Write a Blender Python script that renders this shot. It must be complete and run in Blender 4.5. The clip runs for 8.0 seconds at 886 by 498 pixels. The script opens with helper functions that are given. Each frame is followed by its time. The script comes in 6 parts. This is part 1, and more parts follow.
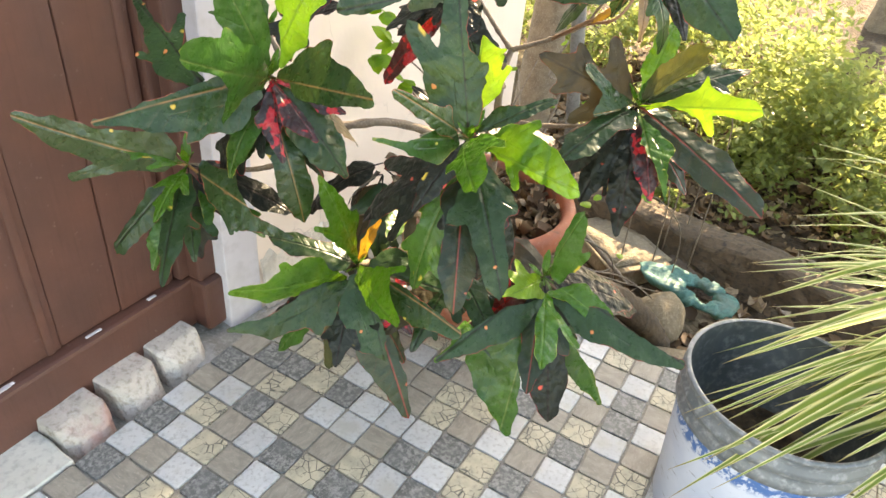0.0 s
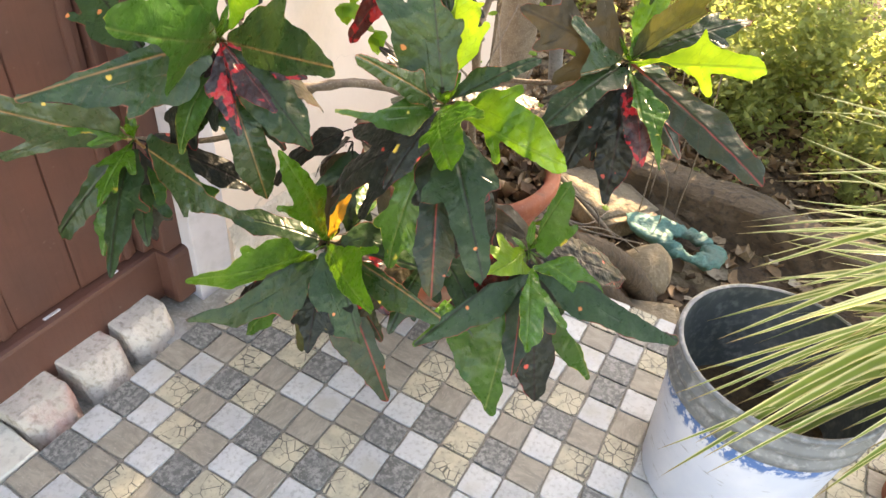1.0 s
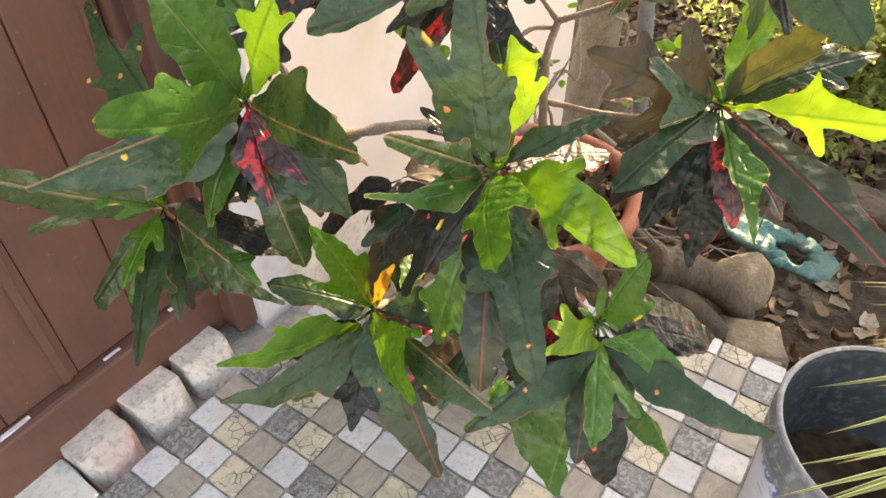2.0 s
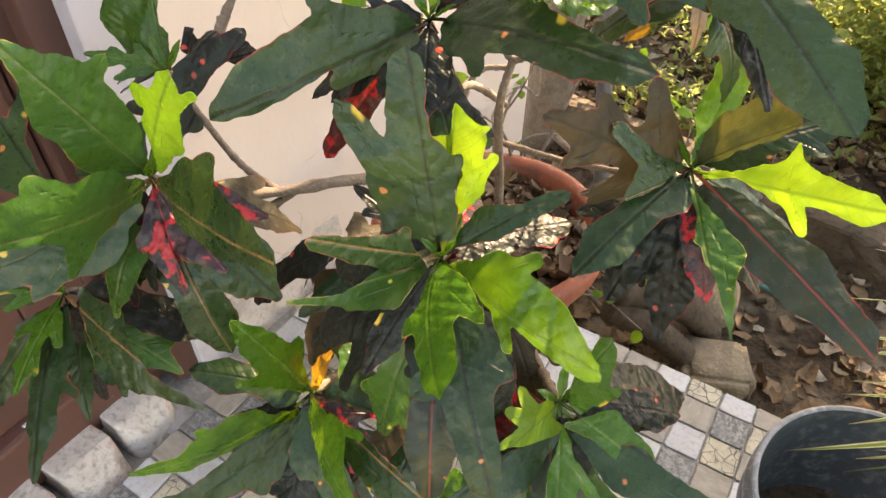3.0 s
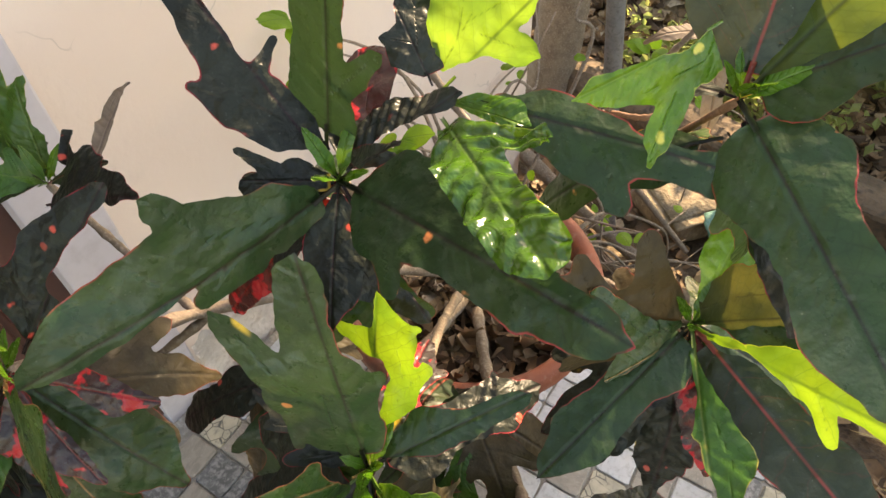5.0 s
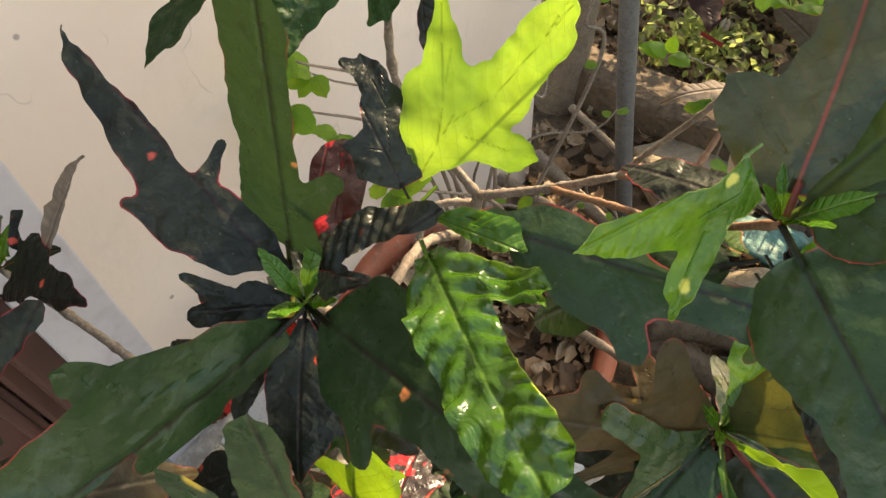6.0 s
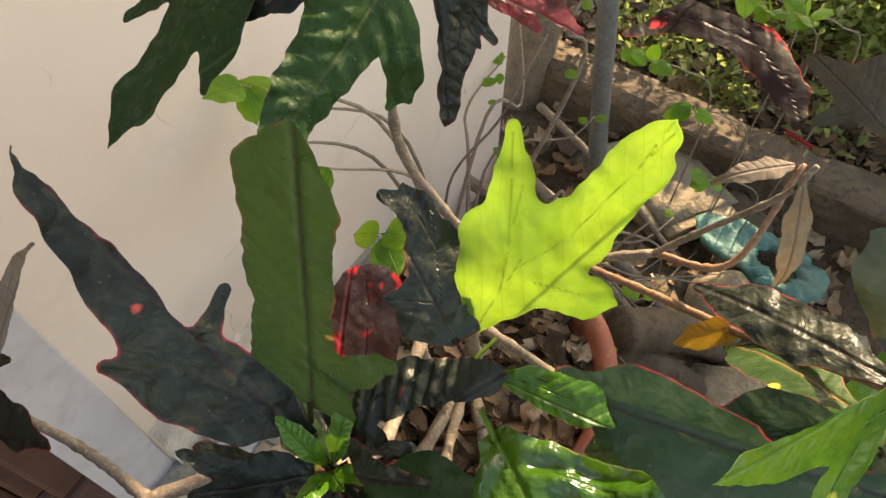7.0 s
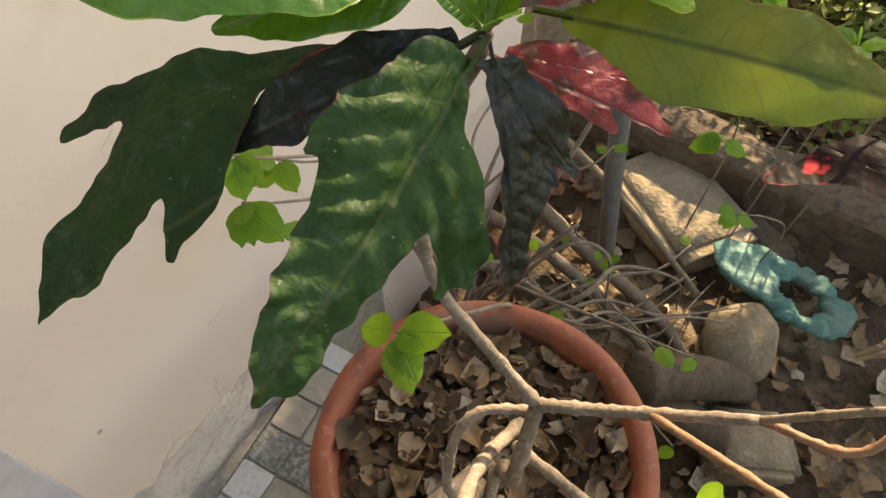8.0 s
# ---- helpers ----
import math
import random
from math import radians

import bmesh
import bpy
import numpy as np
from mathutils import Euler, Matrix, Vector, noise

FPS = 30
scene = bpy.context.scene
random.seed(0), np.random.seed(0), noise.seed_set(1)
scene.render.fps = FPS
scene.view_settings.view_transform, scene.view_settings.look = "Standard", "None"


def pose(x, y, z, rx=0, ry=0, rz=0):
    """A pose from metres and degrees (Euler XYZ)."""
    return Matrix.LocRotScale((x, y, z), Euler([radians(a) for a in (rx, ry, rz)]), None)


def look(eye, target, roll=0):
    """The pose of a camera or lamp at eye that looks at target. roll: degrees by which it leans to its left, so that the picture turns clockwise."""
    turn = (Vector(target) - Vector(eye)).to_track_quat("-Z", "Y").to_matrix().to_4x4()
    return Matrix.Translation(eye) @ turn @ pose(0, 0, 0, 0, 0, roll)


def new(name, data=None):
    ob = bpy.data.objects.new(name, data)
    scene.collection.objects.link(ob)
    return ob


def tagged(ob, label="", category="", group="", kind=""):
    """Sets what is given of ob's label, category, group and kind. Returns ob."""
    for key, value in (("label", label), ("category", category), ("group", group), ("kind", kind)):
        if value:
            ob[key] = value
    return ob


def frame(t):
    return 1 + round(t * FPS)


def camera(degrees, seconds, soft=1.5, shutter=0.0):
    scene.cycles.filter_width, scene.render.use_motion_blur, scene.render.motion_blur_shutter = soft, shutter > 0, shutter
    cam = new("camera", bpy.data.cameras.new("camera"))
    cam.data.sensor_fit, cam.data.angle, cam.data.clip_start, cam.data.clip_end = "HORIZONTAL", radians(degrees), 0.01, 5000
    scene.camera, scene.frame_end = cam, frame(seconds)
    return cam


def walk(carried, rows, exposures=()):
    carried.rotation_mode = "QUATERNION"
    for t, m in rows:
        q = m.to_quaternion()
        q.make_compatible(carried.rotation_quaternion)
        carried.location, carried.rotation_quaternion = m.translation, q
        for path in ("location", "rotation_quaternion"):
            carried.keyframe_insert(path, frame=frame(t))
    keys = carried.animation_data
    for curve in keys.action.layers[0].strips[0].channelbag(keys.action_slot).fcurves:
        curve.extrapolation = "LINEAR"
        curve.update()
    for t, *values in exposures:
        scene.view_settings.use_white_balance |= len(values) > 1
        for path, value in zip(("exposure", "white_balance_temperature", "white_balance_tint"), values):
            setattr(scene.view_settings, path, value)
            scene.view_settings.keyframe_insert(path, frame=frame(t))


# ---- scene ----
cam = camera(65.5, 8.0)
PATH = [
    (0, (1.054, -0.678, 1.257), (0.296, 0.782, 0.12), 6.0),
    (0.5, (1.036, -0.685, 1.241), (0.287, 0.725, 0.036), 7.0),
    (1, (1.012, -0.581, 1.25), (0.354, 0.819, -0.017), 6.0),
    (1.2, (0.994, -0.525, 1.26), (0.329, 0.824, -0.059), 3.9),
    (2.3, (0.951, -0.347, 1.304), (0.09, 0.83, -0.065), -0.7),
    (2.5, (0.947, -0.321, 1.309), (0.121, 0.856, -0.081), -0.1),
    (3, (0.888, -0.231, 1.315), (0.149, 0.998, -0.079), 1.2),
    (3.5, (0.812, -0.166, 1.325), (0.182, 1.064, -0.12), 1.8),
    (4, (0.786, -0.112, 1.35), (0.132, 1.106, -0.095), 0.2),
    (4.5, (0.79, -0.007, 1.37), (0.094, 1.115, -0.132), -0.6),
    (4.7, (0.794, 0.029, 1.37), (0.101, 1.117, -0.159), -0.3),
    (5.8, (0.76, 0.19, 1.374), (0.054, 1.147, -0.233), -5.5),
    (6, (0.74, 0.206, 1.372), (0.041, 1.176, -0.23), -4.6),
    (6.5, (0.672, 0.23, 1.371), (0.118, 1.288, -0.233), -0.2),
    (7, (0.621, 0.287, 1.368), (0.08, 1.278, -0.282), 0.1),
    (7.5, (0.559, 0.359, 1.355), (0.014, 1.307, -0.319), -0.9),
    (8, (0.5, 0.426, 1.32), (0.004, 1.405, -0.352), 1.7),
]
walk(cam, [(t, look(eye, target, roll)) for t, eye, target, roll in PATH], [(0.0, 2.96, 9500, 13), (1.0, 2.96, 9800, 18), (2.5, 2.86, 10300, 20), (3.0, 2.68, 10300, 20), (3.5, 2.68, 10300, 20), (4.5, 2.56, 10200, 19), (6.5, 2.06, 9700, 13), (7.5, 2.14, 9900, 13), (8.0, 2.08, 9900, 13)])

# ---- world, sun, exposure ----
SUN_AZ, SUN_EL = radians(3), radians(32)
world = bpy.data.worlds.new("world")
scene.world = world
world.use_nodes = True
wn = world.node_tree
wn.nodes.clear()
sky = wn.nodes.new("ShaderNodeTexSky")
sky.sky_type = "NISHITA"
sky.sun_disc = False
sky.sun_elevation = SUN_EL
sky.sun_rotation = SUN_AZ
bg = wn.nodes.new("ShaderNodeBackground")
bg.inputs["Strength"].default_value = 0.15
wout = wn.nodes.new("ShaderNodeOutputWorld")
wn.links.new(sky.outputs[0], bg.inputs["Color"])
wn.links.new(bg.outputs[0], wout.inputs["Surface"])
sun_dir = Vector((math.sin(SUN_AZ) * math.cos(SUN_EL), math.cos(SUN_AZ) * math.cos(SUN_EL), math.sin(SUN_EL)))
sun = new("sun", bpy.data.lights.new("sun", "SUN"))
sun.data.energy = 3.4
sun.data.angle = radians(0.6)
sun.data.color = (1.0, 0.93, 0.8)
sun.matrix_world = look(sun_dir * 30, (0, 0, 0))


# ---- materials ----
def nodes(name):
    m = bpy.data.materials.new(name)
    m.use_nodes = True
    t = m.node_tree
    t.nodes.clear()
    out = t.nodes.new("ShaderNodeOutputMaterial")
    b = t.nodes.new("ShaderNodeBsdfPrincipled")
    t.links.new(b.outputs[0], out.inputs["Surface"])
    return m, t, b, out


def link(t, a, b):
    t.links.new(a, b)


def mixc(t, fac, a, b, mode="MIX"):
    """A colour mix; each input is a socket or a value."""
    n = t.nodes.new("ShaderNodeMix")
    n.data_type, n.blend_type = "RGBA", mode
    for sock, v in ((n.inputs[0], fac), (n.inputs[6], a), (n.inputs[7], b)):
        if isinstance(v, bpy.types.NodeSocket):
            t.links.new(v, sock)
        elif isinstance(v, (int, float)):
            sock.default_value = v
        else:
            sock.default_value = (*v, 1)
    return n.outputs[2]


def math_(t, op, a, b=0.0, clamp=False):
    n = t.nodes.new("ShaderNodeMath")
    n.operation, n.use_clamp = op, clamp
    for sock, v in zip(n.inputs, (a, b)):
        if isinstance(v, bpy.types.NodeSocket):
            t.links.new(v, sock)
        else:
            sock.default_value = v
    return n.outputs[0]


def ramp(t, x, lo, hi, a=0.0, b=1.0):
    n = t.nodes.new("ShaderNodeMapRange")
    n.interpolation_type = "SMOOTHSTEP"
    t.links.new(x, n.inputs[0])
    for k, v in zip((1, 2, 3, 4), (lo, hi, a, b)):
        n.inputs[k].default_value = v
    return n.outputs[0]


def coords(t, kind="Object", scale=(1, 1, 1), spread=0.0):
    """Texture coordinates; spread shifts them from object to object."""
    c = t.nodes.new("ShaderNodeTexCoord")
    m = t.nodes.new("ShaderNodeMapping")
    m.inputs["Scale"].default_value = scale
    t.links.new(c.outputs[kind], m.inputs[0])
    if spread:
        info = t.nodes.new("ShaderNodeObjectInfo")
        v = t.nodes.new("ShaderNodeCombineXYZ")
        for k in range(3):
            t.links.new(math_(t, "MULTIPLY", info.outputs["Random"], spread * (k + 1)), v.inputs[k])
        t.links.new(v.outputs[0], m.inputs["Location"])
    return m.outputs[0]


def noise_tex(t, vec, scale, detail=4.0, rough=0.55, distort=0.0):
    n = t.nodes.new("ShaderNodeTexNoise")
    n.inputs["Scale"].default_value = scale
    n.inputs["Detail"].default_value = detail
    n.inputs["Roughness"].default_value = rough
    n.inputs["Distortion"].default_value = distort
    t.links.new(vec, n.inputs["Vector"])
    return n.outputs[0]


def cells(t, vec, scale, feature="F1", what="Distance"):
    n = t.nodes.new("ShaderNodeTexVoronoi")
    n.feature = feature
    n.inputs["Scale"].default_value = scale
    t.links.new(vec, n.inputs["Vector"])
    return n.outputs[what]


def bump(t, b, height, strength=0.3, dist=0.01):
    n = t.nodes.new("ShaderNodeBump")
    n.inputs["Strength"].default_value = strength
    n.inputs["Distance"].default_value = dist
    t.links.new(height, n.inputs["Height"])
    t.links.new(n.outputs[0], b.inputs["Normal"])


def rnd(t):
    return t.nodes.new("ShaderNodeObjectInfo").outputs["Random"]


def stone_like(name, a, b, c, scale=20, rough=0.8, strength=0.4, dist=0.004, spread=5.0, stain=None, lo=0.35, hi=0.65):
    """Two-scale mottled mineral surface."""
    m, t, p, out = nodes(name)
    v = coords(t, spread=spread)
    n1, n2, n3 = noise_tex(t, v, scale), noise_tex(t, v, scale * 6, 6), noise_tex(t, v, scale * 0.5, 4)
    col = mixc(t, ramp(t, n1, lo, hi), a, b)
    col = mixc(t, ramp(t, n2, 0.45, 0.75), col, c)
    if stain:
        col = mixc(t, ramp(t, n3, 0.5, 0.68, 0, 0.85), col, stain)
    tone = math_(t, "MULTIPLY_ADD", rnd(t), 0.25)
    tone.node.inputs[2].default_value = 0.87
    col = mixc(t, 1.0, col, tone, "MULTIPLY")
    link(t, col, p.inputs["Base Color"])
    p.inputs["Roughness"].default_value = rough
    bump(t, p, math_(t, "ADD", n2, n1), strength, dist)
    return m


def crackle_tile():
    m, t, p, out = nodes("tile crackle cream")
    v = coords(t, spread=7.0)
    w = cells(t, v, 42, "DISTANCE_TO_EDGE")
    n = noise_tex(t, v, 120, 5)
    n1 = noise_tex(t, v, 30, 4)
    col = mixc(t, ramp(t, n1, 0.35, 0.7), (0.50, 0.45, 0.33), (0.36, 0.33, 0.25))
    col = mixc(t, ramp(t, n, 0.55, 0.75), col, (0.24, 0.22, 0.18))
    crack = ramp(t, w, 0.012, 0.05)
    lines = math_(t, "MULTIPLY", math_(t, "SUBTRACT", 1.0, crack), ramp(t, noise_tex(t, v, 17, 2), 0.42, 0.52))
    col = mixc(t, lines, col, (0.10, 0.10, 0.085))
    link(t, col, p.inputs["Base Color"])
    p.inputs["Roughness"].default_value = 0.62
    bump(t, p, math_(t, "SUBTRACT", n, lines), 0.4, 0.002)
    return m


def dark_tile():
    m, t, p, out = nodes("tile speckled grey")
    v = coords(t, spread=7.0)
    n, n1 = noise_tex(t, v, 95, 6, 0.7), noise_tex(t, v, 22, 3)
    col = mixc(t, ramp(t, n, 0.42, 0.62), (0.10, 0.105, 0.10), (0.30, 0.30, 0.28))
    col = mixc(t, ramp(t, n1, 0.4, 0.7, 0, 0.6), col, (0.16, 0.165, 0.16))
    link(t, col, p.inputs["Base Color"])
    p.inputs["Roughness"].default_value = 0.55
    bump(t, p, n, 0.3, 0.002)
    return m


def beige_tile():
    m, t, p, out = nodes("tile beige slate")
    v = coords(t, scale=(1, 2.2, 1), spread=7.0)
    n, n1 = noise_tex(t, v, 26, 6, 0.65, 0.6), noise_tex(t, v, 110, 5)
    col = mixc(t, ramp(t, n, 0.35, 0.65), (0.33, 0.295, 0.24), (0.235, 0.215, 0.18))
    col = mixc(t, ramp(t, n1, 0.55, 0.8), col, (0.42, 0.38, 0.32))
    link(t, col, p.inputs["Base Color"])
    p.inputs["Roughness"].default_value = 0.6
    bump(t, p, n, 0.25, 0.003)
    return m


def plaster():
    m, t, p, out = nodes("pink cream plaster")
    v = coords(t)
    n1, n2, n3 = noise_tex(t, v, 2.2, 3), noise_tex(t, v, 60, 5), noise_tex(t, v, 9, 4)
    col = mixc(t, ramp(t, n1, 0.3, 0.7), (0.72, 0.585, 0.50), (0.77, 0.645, 0.565))
    col = mixc(t, ramp(t, n3, 0.56, 0.75, 0, 0.5), col, (0.63, 0.52, 0.45))
    wz = t.nodes.new("ShaderNodeVectorMath")
    wz.operation = "MULTIPLY_ADD"
    nq = t.nodes.new("ShaderNodeTexNoise")
    nq.inputs["Scale"].default_value = 14
    link(t, v, nq.inputs["Vector"])
    link(t, nq.outputs["Color"], wz.inputs[0])
    wz.inputs[1].default_value = (0.09, 0.09, 0.09)
    link(t, v, wz.inputs[2])
    w = cells(t, wz.outputs[0], 5.5, "DISTANCE_TO_EDGE")
    crack = math_(t, "MULTIPLY", ramp(t, w, 0.0, 0.012, 1, 0), ramp(t, noise_tex(t, v, 4, 2), 0.58, 0.64))
    col = mixc(t, math_(t, "MULTIPLY", crack, 0.35), col, (0.24, 0.19, 0.16))
    d = cells(t, v, 7, "F1")
    col = mixc(t, ramp(t, d, 0.03, 0.045, 0.7, 0), col, (0.2, 0.16, 0.14))
    link(t, col, p.inputs["Base Color"])
    p.inputs["Roughness"].default_value = 0.75
    bump(t, p, math_(t, "ADD", math_(t, "MULTIPLY", n2, 0.4), n3), 0.25, 0.006)
    return m


def painted_wood(name, a, b, worn, grain=(30, 30, 2)):
    m, t, p, out = nodes(name)
    v = coords(t)
    g = coords(t, scale=grain)
    n1, n2, n3 = noise_tex(t, v, 6, 4), noise_tex(t, g, 3, 5), noise_tex(t, v, 45, 5)
    col = mixc(t, ramp(t, n1, 0.3, 0.7), a, b)
    col = mixc(t, ramp(t, n2, 0.5, 0.8, 0, 0.5), col, tuple(0.6 * q for q in a))
    col = mixc(t, ramp(t, n3, 0.66, 0.78, 0, 0.7), col, worn)
    link(t, col, p.inputs["Base Color"])
    link(t, ramp(t, n1, 0.3, 0.7, 0.38, 0.6), p.inputs["Roughness"])
    bump(t, p, math_(t, "ADD", n2, n3), 0.25, 0.003)
    return m


def terracotta():
    m, t, p, out = nodes("weathered terracotta")
    v = coords(t)
    n1, n2 = noise_tex(t, v, 9, 5), noise_tex(t, v, 70, 5)
    col = mixc(t, ramp(t, n1, 0.35, 0.65), (0.31, 0.082, 0.038), (0.21, 0.060, 0.032))
    col = mixc(t, ramp(t, n2, 0.55, 0.78, 0, 0.6), col, (0.36, 0.20, 0.14))
    col = mixc(t, ramp(t, noise_tex(t, v, 6, 4), 0.52, 0.64, 0, 0.65), col, (0.30, 0.20, 0.155))
    col = mixc(t, ramp(t, noise_tex(t, v, 17, 5), 0.56, 0.66, 0, 0.6), col, (0.10, 0.045, 0.03))
    link(t, col, p.inputs["Base Color"])
    p.inputs["Roughness"].default_value = 0.7
    bump(t, p, math_(t, "ADD", n1, n2), 0.35, 0.004)
    return m


def bucket_paint():
    """Grey-white plastic with a torn band of blue print below the collar."""
    m, t, p, out = nodes("scuffed pale blue plastic")
    v = coords(t)
    sep = t.nodes.new("ShaderNodeSeparateXYZ")
    link(t, v, sep.inputs[0])
    n1, n2 = noise_tex(t, v, 7, 5), noise_tex(t, v, 60, 6, 0.7)
    sc = noise_tex(t, coords(t, scale=(1, 1, 5)), 24, 5)
    col = mixc(t, ramp(t, n1, 0.35, 0.7), (0.44, 0.49, 0.60), (0.55, 0.58, 0.66))
    col = mixc(t, ramp(t, sc, 0.62, 0.7, 0, 0.7), col, (0.16, 0.17, 0.2))
    band = math_(t, "MULTIPLY", ramp(t, math_(t, "ADD", sep.outputs[2], math_(t, "MULTIPLY", n1, 0.05)), 0.272, 0.29), ramp(t, n2, 0.44, 0.52))
    col = mixc(t, band, col, (0.045, 0.13, 0.33))
    link(t, col, p.inputs["Base Color"])
    p.inputs["Roughness"].default_value = 0.5
    bump(t, p, n2, 0.15, 0.002)
    return m


def leaf_material(name, top, second, vein, margin, spot, spot_amount=0.0, translucent=0.35, glow=None, gloss=0.3, blotch=0.0, blotch_col=(0.5, 0.03, 0.03), dust=0.25, lateral=0.2, spec=0.32, crinkle=0.3):
    """Croton leaf: glossy quilted blade with midrib, laterals, coloured margin, freckles and blotches, lit through from behind."""
    m, t, p, out = nodes(name)
    uv = t.nodes.new("ShaderNodeUVMap")
    uv.uv_map = "blade"
    ed = t.nodes.new("ShaderNodeUVMap")
    ed.uv_map = "rim"
    su, se = t.nodes.new("ShaderNodeSeparateXYZ"), t.nodes.new("ShaderNodeSeparateXYZ")
    link(t, uv.outputs[0], su.inputs[0])
    link(t, ed.outputs[0], se.inputs[0])
    x, y = su.outputs[0], su.outputs[1]
    edge, rib = se.outputs[0], se.outputs[1]
    v = coords(t, spread=9.0)
    n1, n2, n3 = noise_tex(t, v, 16, 3), noise_tex(t, v, 75, 4), noise_tex(t, v, 38, 3)
    col = mixc(t, ramp(t, n1, 0.35, 0.68), top, second)
    tone = math_(t, "MULTIPLY_ADD", rnd(t), 0.5)
    tone.node.inputs[2].default_value = 0.75
    col = mixc(t, 1.0, col, tone, "MULTIPLY")
    # laterals
    ay = math_(t, "ABSOLUTE", y)
    ph = math_(t, "SUBTRACT", x, math_(t, "MULTIPLY", ay, 0.8))
    ph = math_(t, "ADD", ph, math_(t, "MULTIPLY", n1, 0.16))
    saw = math_(t, "PINGPONG", math_(t, "MULTIPLY", ph, 11.0), 0.5)
    lat = ramp(t, saw, 0.0, 0.05, lateral, 0.0)
    dim = mixc(t, 0.6, tuple(0.55 * q for q in top), vein)
    col = mixc(t, lat, col, dim)
    # fine net of veins
    net = ramp(t, cells(t, v, 95, "DISTANCE_TO_EDGE"), 0.0, 0.10, 0.25, 0.0)
    col = mixc(t, net, col, tuple(0.5 * q for q in top))
    patch = noise_tex(t, v, 9, 4)
    col = mixc(t, ramp(t, patch, 0.52, 0.7, 0, 0.5), col, tuple(1.35 * q for q in second))
    col = mixc(t, ramp(t, n2, 0.5, 0.75, 0, 0.3), col, tuple(0.55 * q for q in top))
    # midrib
    col = mixc(t, math_(t, "MULTIPLY", ramp(t, rib, 0.0, 0.009, 0.9, 0.0), ramp(t, n3, 0.25, 0.55, 0.45, 1.0)), col, vein)
    # margin
    em = math_(t, "MULTIPLY", ramp(t, edge, 0.001, 0.006, 1.0, 0.0), ramp(t, n1, 0.49, 0.60))
    col = mixc(t, em, col, margin)
    # yellowed patches at the rim
    yp = math_(t, "MULTIPLY", ramp(t, noise_tex(t, v, 13, 2), 0.69, 0.72, 0.0, 0.0 if spot_amount < 0.035 else 1.0), ramp(t, edge, 0.015, 0.035, 1.0, 0.0))
    col = mixc(t, yp, col, (0.62, 0.40, 0.06))
    # freckles and blotches
    warp = t.nodes.new("ShaderNodeVectorMath")
    warp.operation = "MULTIPLY_ADD"
    nz = t.nodes.new("ShaderNodeTexNoise")
    nz.inputs["Scale"].default_value = 120
    link(t, v, nz.inputs["Vector"])
    link(t, nz.outputs["Color"], warp.inputs[0])
    warp.inputs[1].default_value = (0.006, 0.006, 0.006)
    link(t, v, warp.inputs[2])
    wv = warp.outputs[0]
    pick = cells(t, wv, 48, "F1", "Color")
    fk = math_(t, "MULTIPLY", ramp(t, cells(t, wv, 48), 0.15, 0.24, 1, 0), ramp(t, pick, 0.90 - 0.3 * spot_amount, 0.91 - 0.3 * spot_amount))
    col = mixc(t, math_(t, "MULTIPLY", fk, 1.0 if spot_amount > 0 else 0.0), col, spot)
    if blotch > 0:
        col = mixc(t, ramp(t, n3, 0.62 - 0.25 * blotch, 0.66 - 0.25 * blotch), col, blotch_col)
    if dust > 0:
        ds = cells(t, v, 210)
        col = mixc(t, math_(t, "MULTIPLY", ramp(t, ds, 0.05, 0.2, 1, 0), ramp(t, n2, 0.52, 0.66, 0, dust * 0.9)), col, (0.28, 0.30, 0.24))
        smear = math_(t, "MULTIPLY", ramp(t, noise_tex(t, v, 28, 5, 0.65, 1.2), 0.5, 0.72), ramp(t, noise_tex(t, v, 150, 4, 0.7), 0.4, 0.6))
        col = mixc(t, math_(t, "MULTIPLY", smear, 0.45 * dust), col, (0.19, 0.22, 0.17))
    link(t, col, p.inputs["Base Color"])
    link(t, ramp(t, n2, 0.35, 0.7, gloss, gloss + 0.16), p.inputs["Roughness"])
    p.inputs["Specular IOR Level"].default_value = spec
    # relief: sunken laterals, cells puckered between them, fine grain
    quilt = math_(t, "MULTIPLY", math_(t, "MULTIPLY", ramp(t, saw, 0.0, 0.30), ramp(t, n3, 0.3, 0.7)), 0.10)
    pucker = math_(t, "MULTIPLY", ramp(t, cells(t, wv, 75, "SMOOTH_F1"), 0.05, 0.75), -0.62 * crinkle)
    fold = math_(t, "MULTIPLY", noise_tex(t, v, 55, 3, 0.5, 0.6), 0.95 * crinkle)
    grain = math_(t, "MULTIPLY", noise_tex(t, v, 260, 2), 0.06)
    groove = math_(t, "MULTIPLY", ramp(t, rib, 0.0, 0.02), 0.2)
    bump(t, p, math_(t, "ADD", math_(t, "ADD", quilt, pucker), math_(t, "ADD", math_(t, "ADD", fold, grain), groove)), 0.75, 0.006)
    tr = t.nodes.new("ShaderNodeBsdfTranslucent")
    if glow:
        g = mixc(t, math_(t, "MULTIPLY", lat, 2.2, True), glow, tuple(0.45 * q for q in glow))
        g = mixc(t, math_(t, "MULTIPLY", net, 0.7, True), g, tuple(0.6 * q for q in glow))
        g = mixc(t, ramp(t, rib, 0.002, 0.014, 0.85, 0.0), g, tuple(0.28 * q for q in glow))
        g = mixc(t, ramp(t, noise_tex(t, v, 14, 3), 0.38, 0.68, 0, 0.75), g, (0.40 * glow[0], 0.55 * glow[1], 0.6 * glow[2]))
        g = mixc(t, ramp(t, edge, 0.0, 0.03, 0.45, 0.0), g, (0.45 * glow[0], 0.6 * glow[1], 0.6 * glow[2]))
